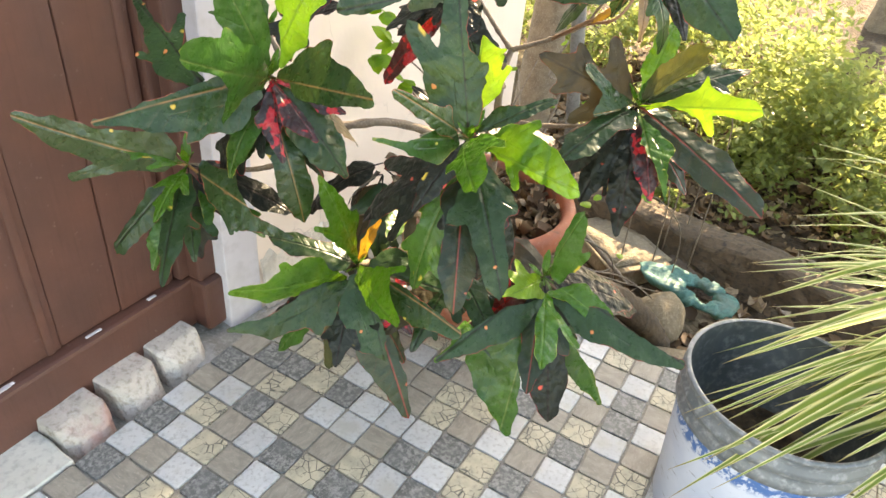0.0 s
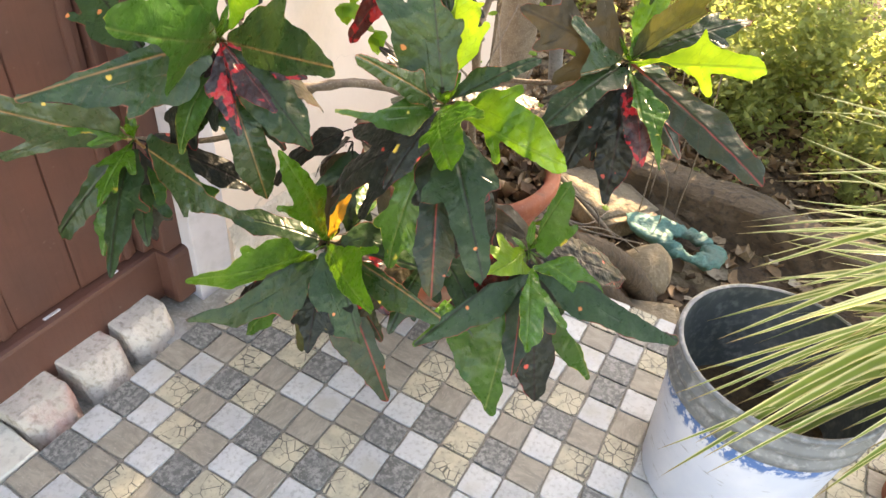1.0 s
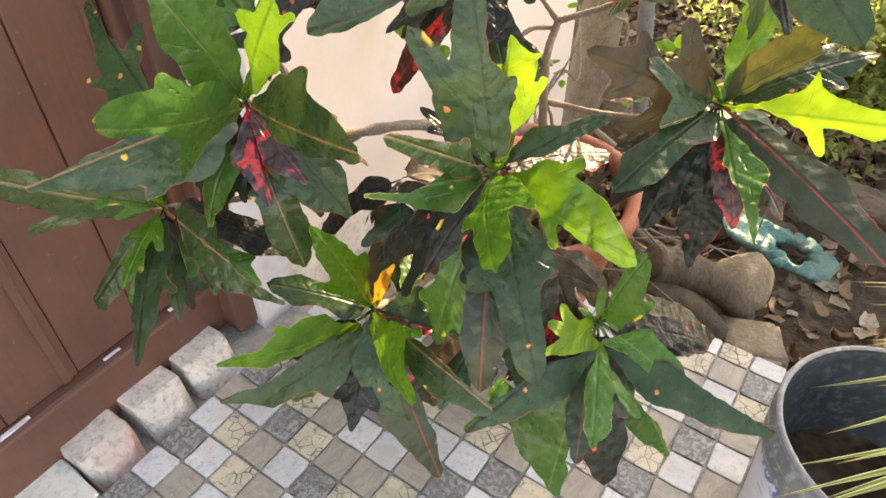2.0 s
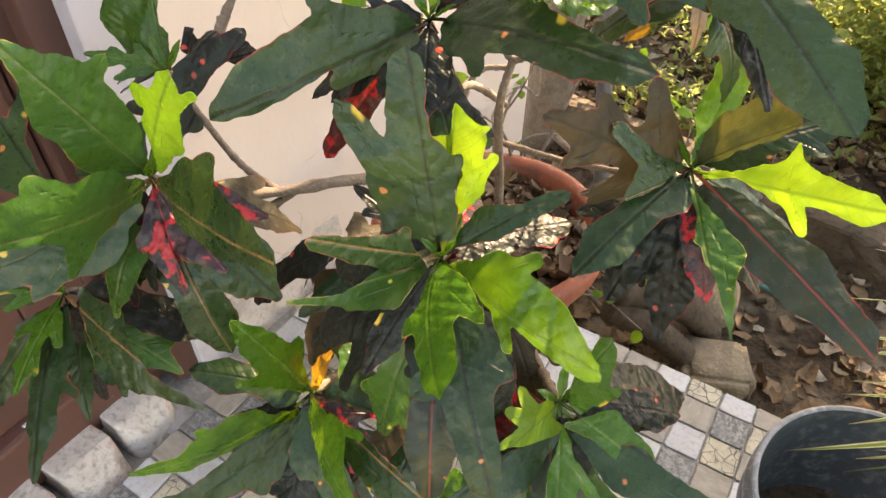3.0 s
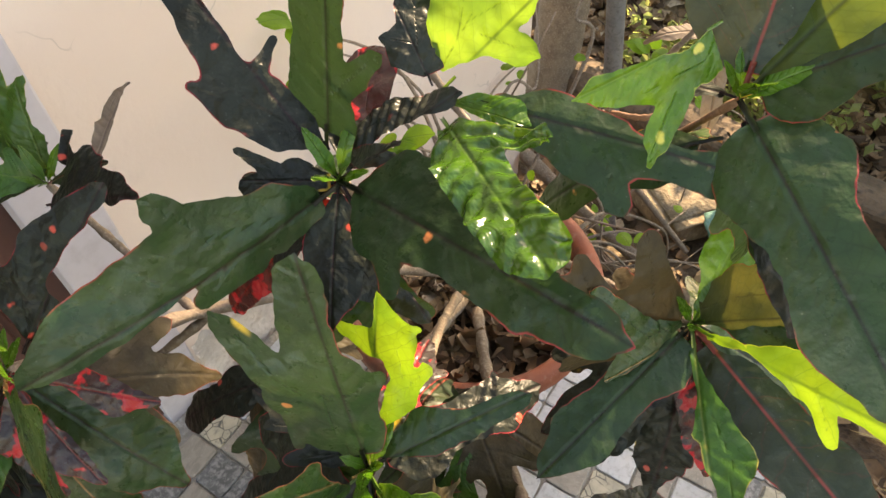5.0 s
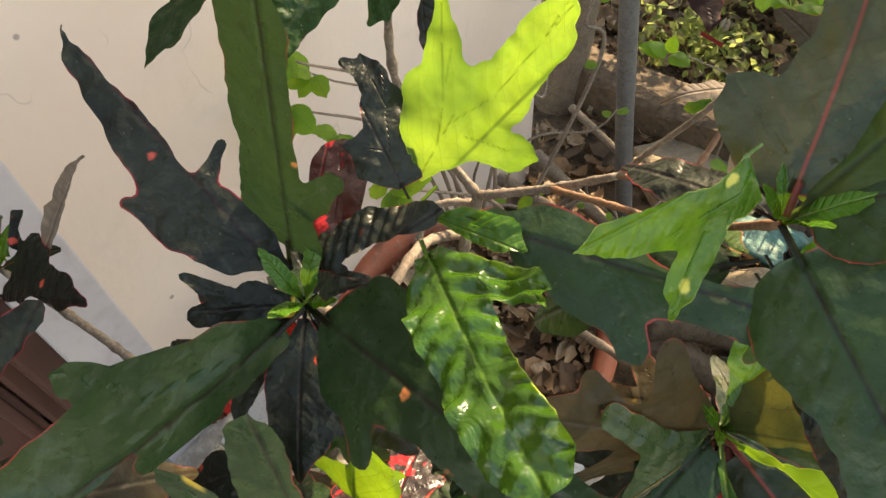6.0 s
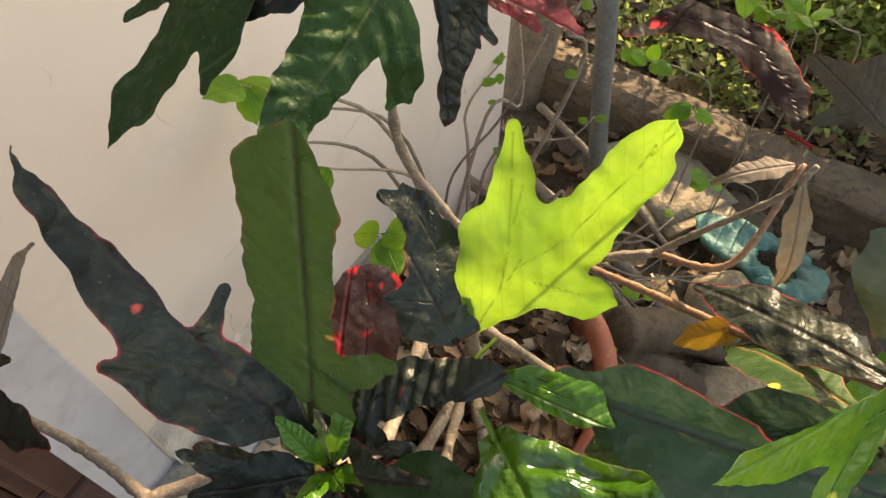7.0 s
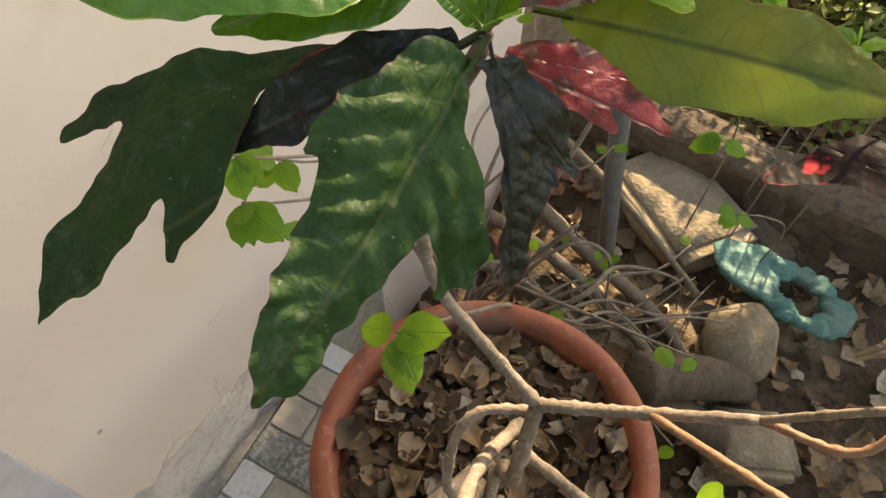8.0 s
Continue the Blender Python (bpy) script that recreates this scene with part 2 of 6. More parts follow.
        link(t, g, tr.inputs[0])
    else:
        link(t, col, tr.inputs[0])
    mx = t.nodes.new("ShaderNodeMixShader")
    mx.inputs[0].default_value = translucent
    link(t, p.outputs[0], mx.inputs[1])
    link(t, tr.outputs[0], mx.inputs[2])
    link(t, mx.outputs[0], out.inputs["Surface"])
    return m


LEAF = {
    "dark": leaf_material("dark green croton leaf", (0.015, 0.038, 0.014), (0.023, 0.052, 0.016), (0.016, 0.010, 0.008), (0.32, 0.035, 0.035), (0.62, 0.20, 0.07), 0.26, 0.10, (0.05, 0.09, 0.02), 0.27, dust=0.3, spec=0.3),
    "rib": leaf_material("dark green croton leaf with orange midrib", (0.016, 0.044, 0.014), (0.025, 0.058, 0.015), (0.30, 0.15, 0.06), (0.36, 0.08, 0.05), (0.62, 0.40, 0.06), 0.2, 0.12, (0.06, 0.10, 0.02), 0.25, spec=0.42),
    "redrib": leaf_material("olive croton leaf with red midrib", (0.016, 0.034, 0.018), (0.028, 0.040, 0.018), (0.26, 0.04, 0.03), (0.36, 0.03, 0.03), (0.6, 0.12, 0.06), 0.10, 0.16, (0.09, 0.08, 0.02)),
    "green": leaf_material("fresh green croton leaf", (0.050, 0.150, 0.010), (0.034, 0.110, 0.010), (0.12, 0.22, 0.04), (0.36, 0.42, 0.07), (0.62, 0.55, 0.10), 0.04, 0.26, (0.15, 0.30, 0.02), 0.22, dust=0.06, spec=0.42, crinkle=0.45),
    "wet": leaf_material("glossy crinkled green croton leaf", (0.040, 0.120, 0.010), (0.028, 0.090, 0.010), (0.10, 0.20, 0.03), (0.30, 0.36, 0.06), (0.6, 0.5, 0.1), 0.03, 0.2, (0.15, 0.30, 0.02), 0.13, dust=0.0, spec=0.6, crinkle=0.8),
    "mid": leaf_material("mid green croton leaf", (0.026, 0.084, 0.016), (0.036, 0.104, 0.016), (0.13, 0.18, 0.05), (0.36, 0.30, 0.07), (0.62, 0.52, 0.12), 0.07, 0.18, (0.09, 0.19, 0.02), 0.25, dust=0.15),
    "edged": leaf_material("black croton leaf edged crimson", (0.014, 0.012, 0.012), (0.022, 0.018, 0.016), (0.20, 0.02, 0.02), (0.42, 0.03, 0.03), (0.55, 0.05, 0.05), 0.4, 0.06, (0.30, 0.03, 0.02), 0.42, 0.10, (0.36, 0.03, 0.03), dust=0.0, spec=0.10, crinkle=0.2),
    "quilt": leaf_material("quilted deep green croton leaf", (0.022, 0.052, 0.013), (0.017, 0.043, 0.013), (0.05, 0.06, 0.02), (0.05, 0.03, 0.02), (0.55, 0.36, 0.10), 0.03, 0.08, (0.03, 0.06, 0.015), 0.46, crinkle=1.0, spec=0.12, dust=0.6),
    "lime": leaf_material("lime young croton leaf", (0.17, 0.31, 0.02), (0.13, 0.26, 0.02), (0.12, 0.22, 0.03), (0.55, 0.50, 0.06), (0.6, 0.5, 0.08), 0.0, 0.45, (0.27, 0.42, 0.03), 0.28, dust=0.0, lateral=0.3),
    # brighter copy of lime: sun through the blade is put into its colours
    "limelit": leaf_material("lime leaf brightened as if lit through", (0.18, 0.33, 0.02), (0.13, 0.27, 0.02), (0.08, 0.17, 0.03), (0.45, 0.45, 0.06), (0.6, 0.5, 0.08), 0.0, 0.62, (0.36, 0.58, 0.06), 0.25, dust=0.0, lateral=0.16),
    "black": leaf_material("purple-black croton leaf with red flecks", (0.014, 0.017, 0.013), (0.021, 0.026, 0.018), (0.020, 0.008, 0.010), (0.32, 0.02, 0.03), (0.62, 0.09, 0.06), 0.5, 0.05, (0.04, 0.02, 0.02), 0.33, crinkle=0.9, spec=0.2),
    "blotch": leaf_material("black croton leaf blotched red", (0.020, 0.016, 0.018), (0.030, 0.024, 0.024), (0.22, 0.02, 0.02), (0.40, 0.03, 0.03), (0.60, 0.08, 0.05), 0.25, 0.16, (0.42, 0.03, 0.02), 0.22, 0.30, (0.42, 0.022, 0.03), crinkle=0.5),
    "red": leaf_material("crimson croton leaf", (0.27, 0.040, 0.045), (0.17, 0.028, 0.032), (0.45, 0.22, 0.2), (0.4, 0.08, 0.08), (0.08, 0.03, 0.03), 0.2, 0.25, (0.45, 0.07, 0.06), 0.3, 0.35, (0.045, 0.03, 0.025), crinkle=0.5),
    "bronze": leaf_material("bronze-olive croton leaf", (0.042, 0.034, 0.018), (0.060, 0.042, 0.018), (0.03, 0.022, 0.014), (0.3, 0.05, 0.03), (0.4, 0.25, 0.05), 0.1, 0.2, (0.06, 0.04, 0.015), 0.42),
    "olive": leaf_material("sunlit yellow-olive croton leaf", (0.050, 0.095, 0.018), (0.105, 0.11, 0.018), (0.03, 0.04, 0.02), (0.3, 0.15, 0.05), (0.4, 0.25, 0.05), 0.05, 0.42, (0.22, 0.28, 0.03), 0.42),
    "dim": leaf_material("olive croton leaf with a yellowing half", (0.034, 0.048, 0.016), (0.085, 0.075, 0.016), (0.03, 0.03, 0.015), (0.3, 0.05, 0.03), (0.5, 0.3, 0.05), 0.08, 0.3, (0.15, 0.14, 0.03), 0.35),
    "dry": leaf_material("dried grey-brown leaf", (0.20, 0.155, 0.115), (0.13, 0.095, 0.07), (0.09, 0.06, 0.045), (0.16, 0.11, 0.08), (0.3, 0.2, 0.15), 0.0, 0.15, (0.3, 0.2, 0.1), 0.65),
    "yellow": leaf_material("orange-yellow ageing leaf", (0.42, 0.20, 0.03), (0.30, 0.12, 0.02), (0.35, 0.2, 0.05), (0.4, 0.1, 0.03), (0.3, 0.05, 0.02), 0.1, 0.4, (0.75, 0.35, 0.03), 0.4),
    "small": leaf_material("small round shrub leaf", (0.11, 0.24, 0.022), (0.07, 0.17, 0.02), (0.16, 0.3, 0.05), (0.15, 0.28, 0.04), (0.4, 0.4, 0.1), 0.0, 0.45, (0.45, 0.72, 0.05), 0.4, dust=0.0),
}
TILE = {
    "W": stone_like("tile pale blue-white", (0.45, 0.465, 0.465), (0.52, 0.53, 0.52), (0.34, 0.345, 0.33), 18, 0.55, 0.3, 0.002, 7.0, (0.40, 0.39, 0.35)),
    "D": dark_tile(),
    "C": crackle_tile(),
    "B": beige_tile(),
}
GROUT = stone_like("dusty cement grout", (0.24, 0.225, 0.19), (0.32, 0.30, 0.26), (0.15, 0.14, 0.12), 40, 0.95)
CEMENT = stone_like("rough grey cement", (0.30, 0.285, 0.25), (0.22, 0.205, 0.18), (0.38, 0.365, 0.33), 14, 0.92, 0.7, 0.01, 5.0, (0.42, 0.42, 0.42))
WALL = plaster()
REVEAL = stone_like("lavender white plaster", (0.56, 0.53, 0.56), (0.51, 0.48, 0.51), (0.46, 0.43, 0.45), 5, 0.75, 0.2, 0.003, 2.0)
DOORWOOD = painted_wood("red-brown painted wood", (0.120, 0.050, 0.036), (0.092, 0.040, 0.030), (0.20, 0.14, 0.11))
KERBSTONE = stone_like("pale stone with pink paint", (0.44, 0.40, 0.35), (0.52, 0.47, 0.42), (0.27, 0.235, 0.20), 13, 0.8, 0.8, 0.008, 9.0, (0.42, 0.23, 0.20))
FLAKE = stone_like("crumbling whitewash", (0.60, 0.53, 0.48), (0.54, 0.47, 0.42), (0.44, 0.37, 0.32), 13, 0.9, 0.8, 0.008, 2.0, (0.40, 0.37, 0.34))
KERBSLAB = stone_like("pale grey-green cement", (0.46, 0.45, 0.40), (0.53, 0.52, 0.46), (0.36, 0.35, 0.31), 11, 0.8, 0.4, 0.004, 9.0, (0.41, 0.40, 0.35))
POT = terracotta()
SOIL = stone_like("dark earth", (0.068, 0.041, 0.021), (0.110, 0.068, 0.036), (0.034, 0.022, 0.014), 9, 0.97, 0.9, 0.02, 0.0, (0.27, 0.20, 0.125))
BLOCK = stone_like("brown field stone", (0.25, 0.185, 0.11), (0.185, 0.135, 0.08), (0.31, 0.24, 0.155), 12, 0.9, 0.6, 0.008, 3.0)
LEDGE = stone_like("weathered brown masonry", (0.085, 0.056, 0.032), (0.125, 0.084, 0.050), (0.050, 0.036, 0.026), 8, 0.92, 0.7, 0.01, 3.0)
SANDY = stone_like("crumbling beige plaster", (0.28, 0.21, 0.13), (0.21, 0.157, 0.098), (0.34, 0.265, 0.175), 12, 0.92, 0.7, 0.01, 5.0, (0.20, 0.155, 0.105))
BARK = stone_like("grey-brown bark", (0.215, 0.160, 0.110), (0.150, 0.108, 0.072), (0.29, 0.235, 0.175), 30, 0.85, 0.6, 0.004, 5.0)
TWIG = stone_like("pale grey twig bark", (0.23, 0.172, 0.13), (0.15, 0.112, 0.082), (0.32, 0.26, 0.205), 40, 0.85, 0.5, 0.003, 5.0)
SHOOT = stone_like("orange-brown young bark", (0.26, 0.125, 0.065), (0.19, 0.095, 0.052), (0.33, 0.19, 0.11), 40, 0.6, 0.4, 0.003, 5.0)
POLE = stone_like("dark grey metal pole", (0.11, 0.105, 0.10), (0.15, 0.14, 0.13), (0.08, 0.07, 0.065), 20, 0.6, 0.2, 0.002, 3.0)
BUCKET = bucket_paint()
# bucket lining: far darker colours than the outer shell
BUCKET_IN = stone_like("scuffed plastic coloured dark", (0.035, 0.043, 0.045), (0.055, 0.065, 0.068), (0.12, 0.13, 0.13), 9, 0.4, 0.2, 0.002, 1.0)
COLLAR = stone_like("grey scuffed plastic collar", (0.10, 0.112, 0.122), (0.15, 0.163, 0.173), (0.27, 0.28, 0.29), 12, 0.42, 0.25, 0.002, 1.0)
CLOTH = stone_like("faded teal plastic bag", (0.05, 0.155, 0.125), (0.075, 0.205, 0.165), (0.035, 0.10, 0.08), 14, 0.6, 0.5, 0.01, 1.0, (0.12, 0.16, 0.12))


def litter():
    m, t, p, out = nodes("dry leaf litter")
    isl = t.nodes.new("ShaderNodeNewGeometry").outputs["Random Per Island"]
    v = coords(t)
    n = noise_tex(t, v, 60, 4)
    col = mixc(t, ramp(t, isl, 0.1, 0.5), (0.080, 0.045, 0.022), (0.25, 0.145, 0.070))
    col = mixc(t, ramp(t, isl, 0.62, 0.8), col, (0.33, 0.225, 0.13))
    col = mixc(t, ramp(t, isl, 0.88, 0.98), col, (0.46, 0.36, 0.25))
    col = mixc(t, ramp(t, n, 0.45, 0.7, 0, 0.6), col, (0.10, 0.065, 0.04))
    link(t, col, p.inputs["Base Color"])
    p.inputs["Roughness"].default_value = 0.8
    bump(t, p, n, 0.4, 0.004)
    return m


LITTER = litter()


# ---- building helpers ----
def mesh_of(bm, name, smooth=True):
    me = bpy.data.meshes.new(name)
    bm.to_mesh(me)
    bm.free()
    if smooth:
        me.polygons.foreach_set("use_smooth", [True] * len(me.polygons))
    return me


def part(name, bm, material, parent=None, label="", smooth=True):
    """One mesh object from a bmesh, under a thing or a part."""
    ob = new(name, mesh_of(bm, name, smooth))
    ob.data.materials.append(material)
    if parent:
        ob.parent = parent
    return tagged(ob, label)


def thing(name, at, label, category, group="", kind=""):
    ob = new(name)
    ob.empty_display_size = 0.05
    ob.location = at
    return tagged(ob, label, category, group, kind)


def box(bm, lo, hi, bevel=0.0, wobble=0.0):
    vs = bmesh.ops.create_cube(bm, size=1)["verts"]
    for v in vs:
        v.co = Vector([lo[k] + (v.co[k] + 0.5) * (hi[k] - lo[k]) for k in range(3)])
        if wobble:
            v.co += Vector([random.uniform(-wobble, wobble) for _ in range(3)])
    if bevel:
        es = list({e for v in vs for e in v.link_edges})
        bmesh.ops.bevel(bm, geom=es, offset=bevel, segments=2, affect="EDGES", profile=0.6)
    return bm


def rough(bm, amount, scale, seed=0.0):
    for v in bm.verts:
        v.co += noise.noise_vector(v.co * scale + Vector((seed, seed * 1.7, 0))) * amount


def lathe(bm, profile, segs=48, wob=0.0):
    """Turns a profile of (radius, z) round the z axis."""
    rings = []
    for r, z in profile:
        rings.append([bm.verts.new((r * math.cos(a), r * math.sin(a), z)) for a in (2 * math.pi * k / segs for k in range(segs))])
    for a, b in zip(rings, rings[1:]):
        for k in range(segs):
            bm.faces.new((a[k], a[(k + 1) % segs], b[(k + 1) % segs], b[k]))
    if wob:
        for v in bm.verts:
            v.co += noise.noise_vector(v.co * 9) * wob
    return bm


def spline(pts, n):
    """n + 1 points on a smooth curve through pts."""
    pts = [Vector(p) for p in pts]
    ext = [pts[0] * 2 - pts[1], *pts, pts[-1] * 2 - pts[-2]]
    out = []
    for k in range(n + 1):
        u = k / n * (len(pts) - 1)
        i = min(int(u), len(pts) - 2)
        f = u - i
        a, b, c, d = ext[i:i + 4]
        out.append(0.5 * (2 * b + (c - a) * f + (2 * a - 5 * b + 4 * c - d) * f * f + (3 * b - a - 3 * c + d) * f ** 3))
    return out


def tube(bm, pts, r0, r1, n=24, sides=8, knob=0.0, seed=0):
    """A tapered stem along pts; knob: leaf scars that ring it."""
    rg = random.Random(seed)
    line = spline(pts, n)
    up = Vector((0.31, 0.2, 0.93))
    rings = []
    for i, p in enumerate(line):
        d = (line[min(i + 1, n)] - line[max(i - 1, 0)]).normalized()
        s = d.cross(up).normalized()
        w = s.cross(d)
        r = (r0 + (r1 - r0) * i / n) * (1 + knob * (rg.random() if i % 2 else -0.3 * rg.random()))
        rings.append([bm.verts.new(p + (s * math.cos(a) + w * math.sin(a)) * r) for a in (2 * math.pi * k / sides for k in range(sides))])
    for a, b in zip(rings, rings[1:]):
        for k in range(sides):
            bm.faces.new((a[k], a[(k + 1) % sides], b[(k + 1) % sides], b[k]))
    bm.faces.new(rings[0][::-1])
    bm.faces.new(rings[-1])
    return bm


# ---- leaves ----
# Each shape: rows of (start, end, radius at start, radius at end) in lengths of the leaf; x runs along the midrib, y to its left.
SHAPES = {
    "oak": [((0.08, 0), (0.30, 0), 0.02, 0.15), ((0.30, 0), (0.50, 0), 0.15, 0.085), ((0.50, 0), (0.72, 0), 0.08, 0.10), ((0.72, 0), (0.94, 0), 0.10, 0.04), ((0.28, 0.06), (0.50, 0.25), 0.10, 0.045), ((0.28, -0.06), (0.45, -0.26), 0.10, 0.045), ((0.60, 0.03), (0.76, 0.14), 0.07, 0.035), ((0.58, -0.03), (0.71, -0.14), 0.07, 0.035)],
    "oak_left": [((0.08, 0), (0.32, 0), 0.02, 0.175), ((0.32, 0), (0.55, 0), 0.165, 0.105), ((0.55, 0), (0.76, 0), 0.10, 0.11), ((0.76, 0), (0.94, 0), 0.11, 0.045), ((0.30, 0.05), (0.54, 0.28), 0.11, 0.055), ((0.24, -0.04), (0.38, -0.19), 0.08, 0.055)],
    "oak_right": [((0.08, 0), (0.32, 0), 0.02, 0.175), ((0.32, 0), (0.55, 0), 0.165, 0.105), ((0.55, 0), (0.76, 0), 0.10, 0.11), ((0.76, 0), (0.94, 0), 0.11, 0.045), ((0.30, -0.05), (0.54, -0.28), 0.11, 0.055), ((0.24, 0.04), (0.38, 0.19), 0.08, 0.055)],
    "trident": [((0.08, 0), (0.32, 0), 0.015, 0.14), ((0.32, 0), (0.70, 0), 0.12, 0.10), ((0.70, 0), (0.95, 0), 0.10, 0.03), ((0.24, 0.03), (0.64, 0.27), 0.10, 0.05), ((0.24, -0.03), (0.60, -0.29), 0.10, 0.05)],
    "fork_left": [((0.08, 0), (0.30, 0.01), 0.02, 0.19), ((0.30, 0), (0.90, 0), 0.17, 0.10), ((0.28, 0.07), (0.70, 0.42), 0.14, 0.045), ((0.26, -0.04), (0.36, -0.20), 0.10, 0.06)],
    "fork_right": [((0.08, 0), (0.30, -0.01), 0.02, 0.19), ((0.30, 0), (0.90, 0), 0.17, 0.10), ((0.28, -0.07), (0.66, -0.36), 0.14, 0.045), ((0.26, 0.04), (0.36, 0.20), 0.10, 0.06)],
    "waist": [((0.08, 0), (0.26, 0), 0.02, 0.15), ((0.26, 0), (0.46, 0), 0.15, 0.10), ((0.46, 0), (0.74, 0), 0.10, 0.125), ((0.74, 0), (0.92, 0), 0.125, 0.07)],
    "lobed_base": [((0.06, 0), (0.20, 0), 0.03, 0.15), ((0.18, 0.06), (0.21, 0.19), 0.09, 0.07), ((0.18, -0.06), (0.20, -0.23), 0.09, 0.075), ((0.2, 0), (0.40, 0), 0.15, 0.15), ((0.40, 0), (0.72, 0), 0.145, 0.19), ((0.72, 0), (0.96, 0), 0.18, 0.02)],
    "finger": [((0.08, 0), (0.32, 0), 0.02, 0.16), ((0.32, 0), (0.55, 0), 0.15, 0.065), ((0.55, 0), (0.97, 0), 0.07, 0.02), ((0.3, -0.05), (0.47, -0.17), 0.09, 0.04), ((0.3, 0.05), (0.48, 0.21), 0.10, 0.05)],
    "plain": [((0.07, 0), (0.40, 0), 0.015, 0.14), ((0.40, 0), (0.70, 0), 0.14, 0.125), ((0.70, 0), (0.96, 0), 0.125, 0.03)],
    "round": [((0.12, 0), (0.42, 0), 0.02, 0.32), ((0.42, 0), (0.62, 0), 0.32, 0.26), ((0.62, 0), (0.96, 0), 0.26, 0.02)],
}


def lobes_of(shape, w):
    rows = SHAPES[shape] if isinstance(shape, str) else shape
    out = [((ax, ay * w), (bx, by * w), r0 * w, r1 * (w if r1 > 0.03 else 1)) for (ax, ay), (bx, by), r0, r1 in rows]
    # a small point at the end of each lobe
    for (ax, ay), (bx, by), r0, r1 in list(out):
        if r1 > 0.035 and (abs(by) > 0.12 or bx > 0.88):
            l = math.hypot(bx - ax, by - ay)
            ux, uy = (bx - ax) / l, (by - ay) / l
            out.append(((bx + ux * r1 * 0.45, by + uy * r1 * 0.45), (bx + ux * r1 * 1.35, by + uy * r1 * 1.35), r1 * 0.55, 0.004))
    return out


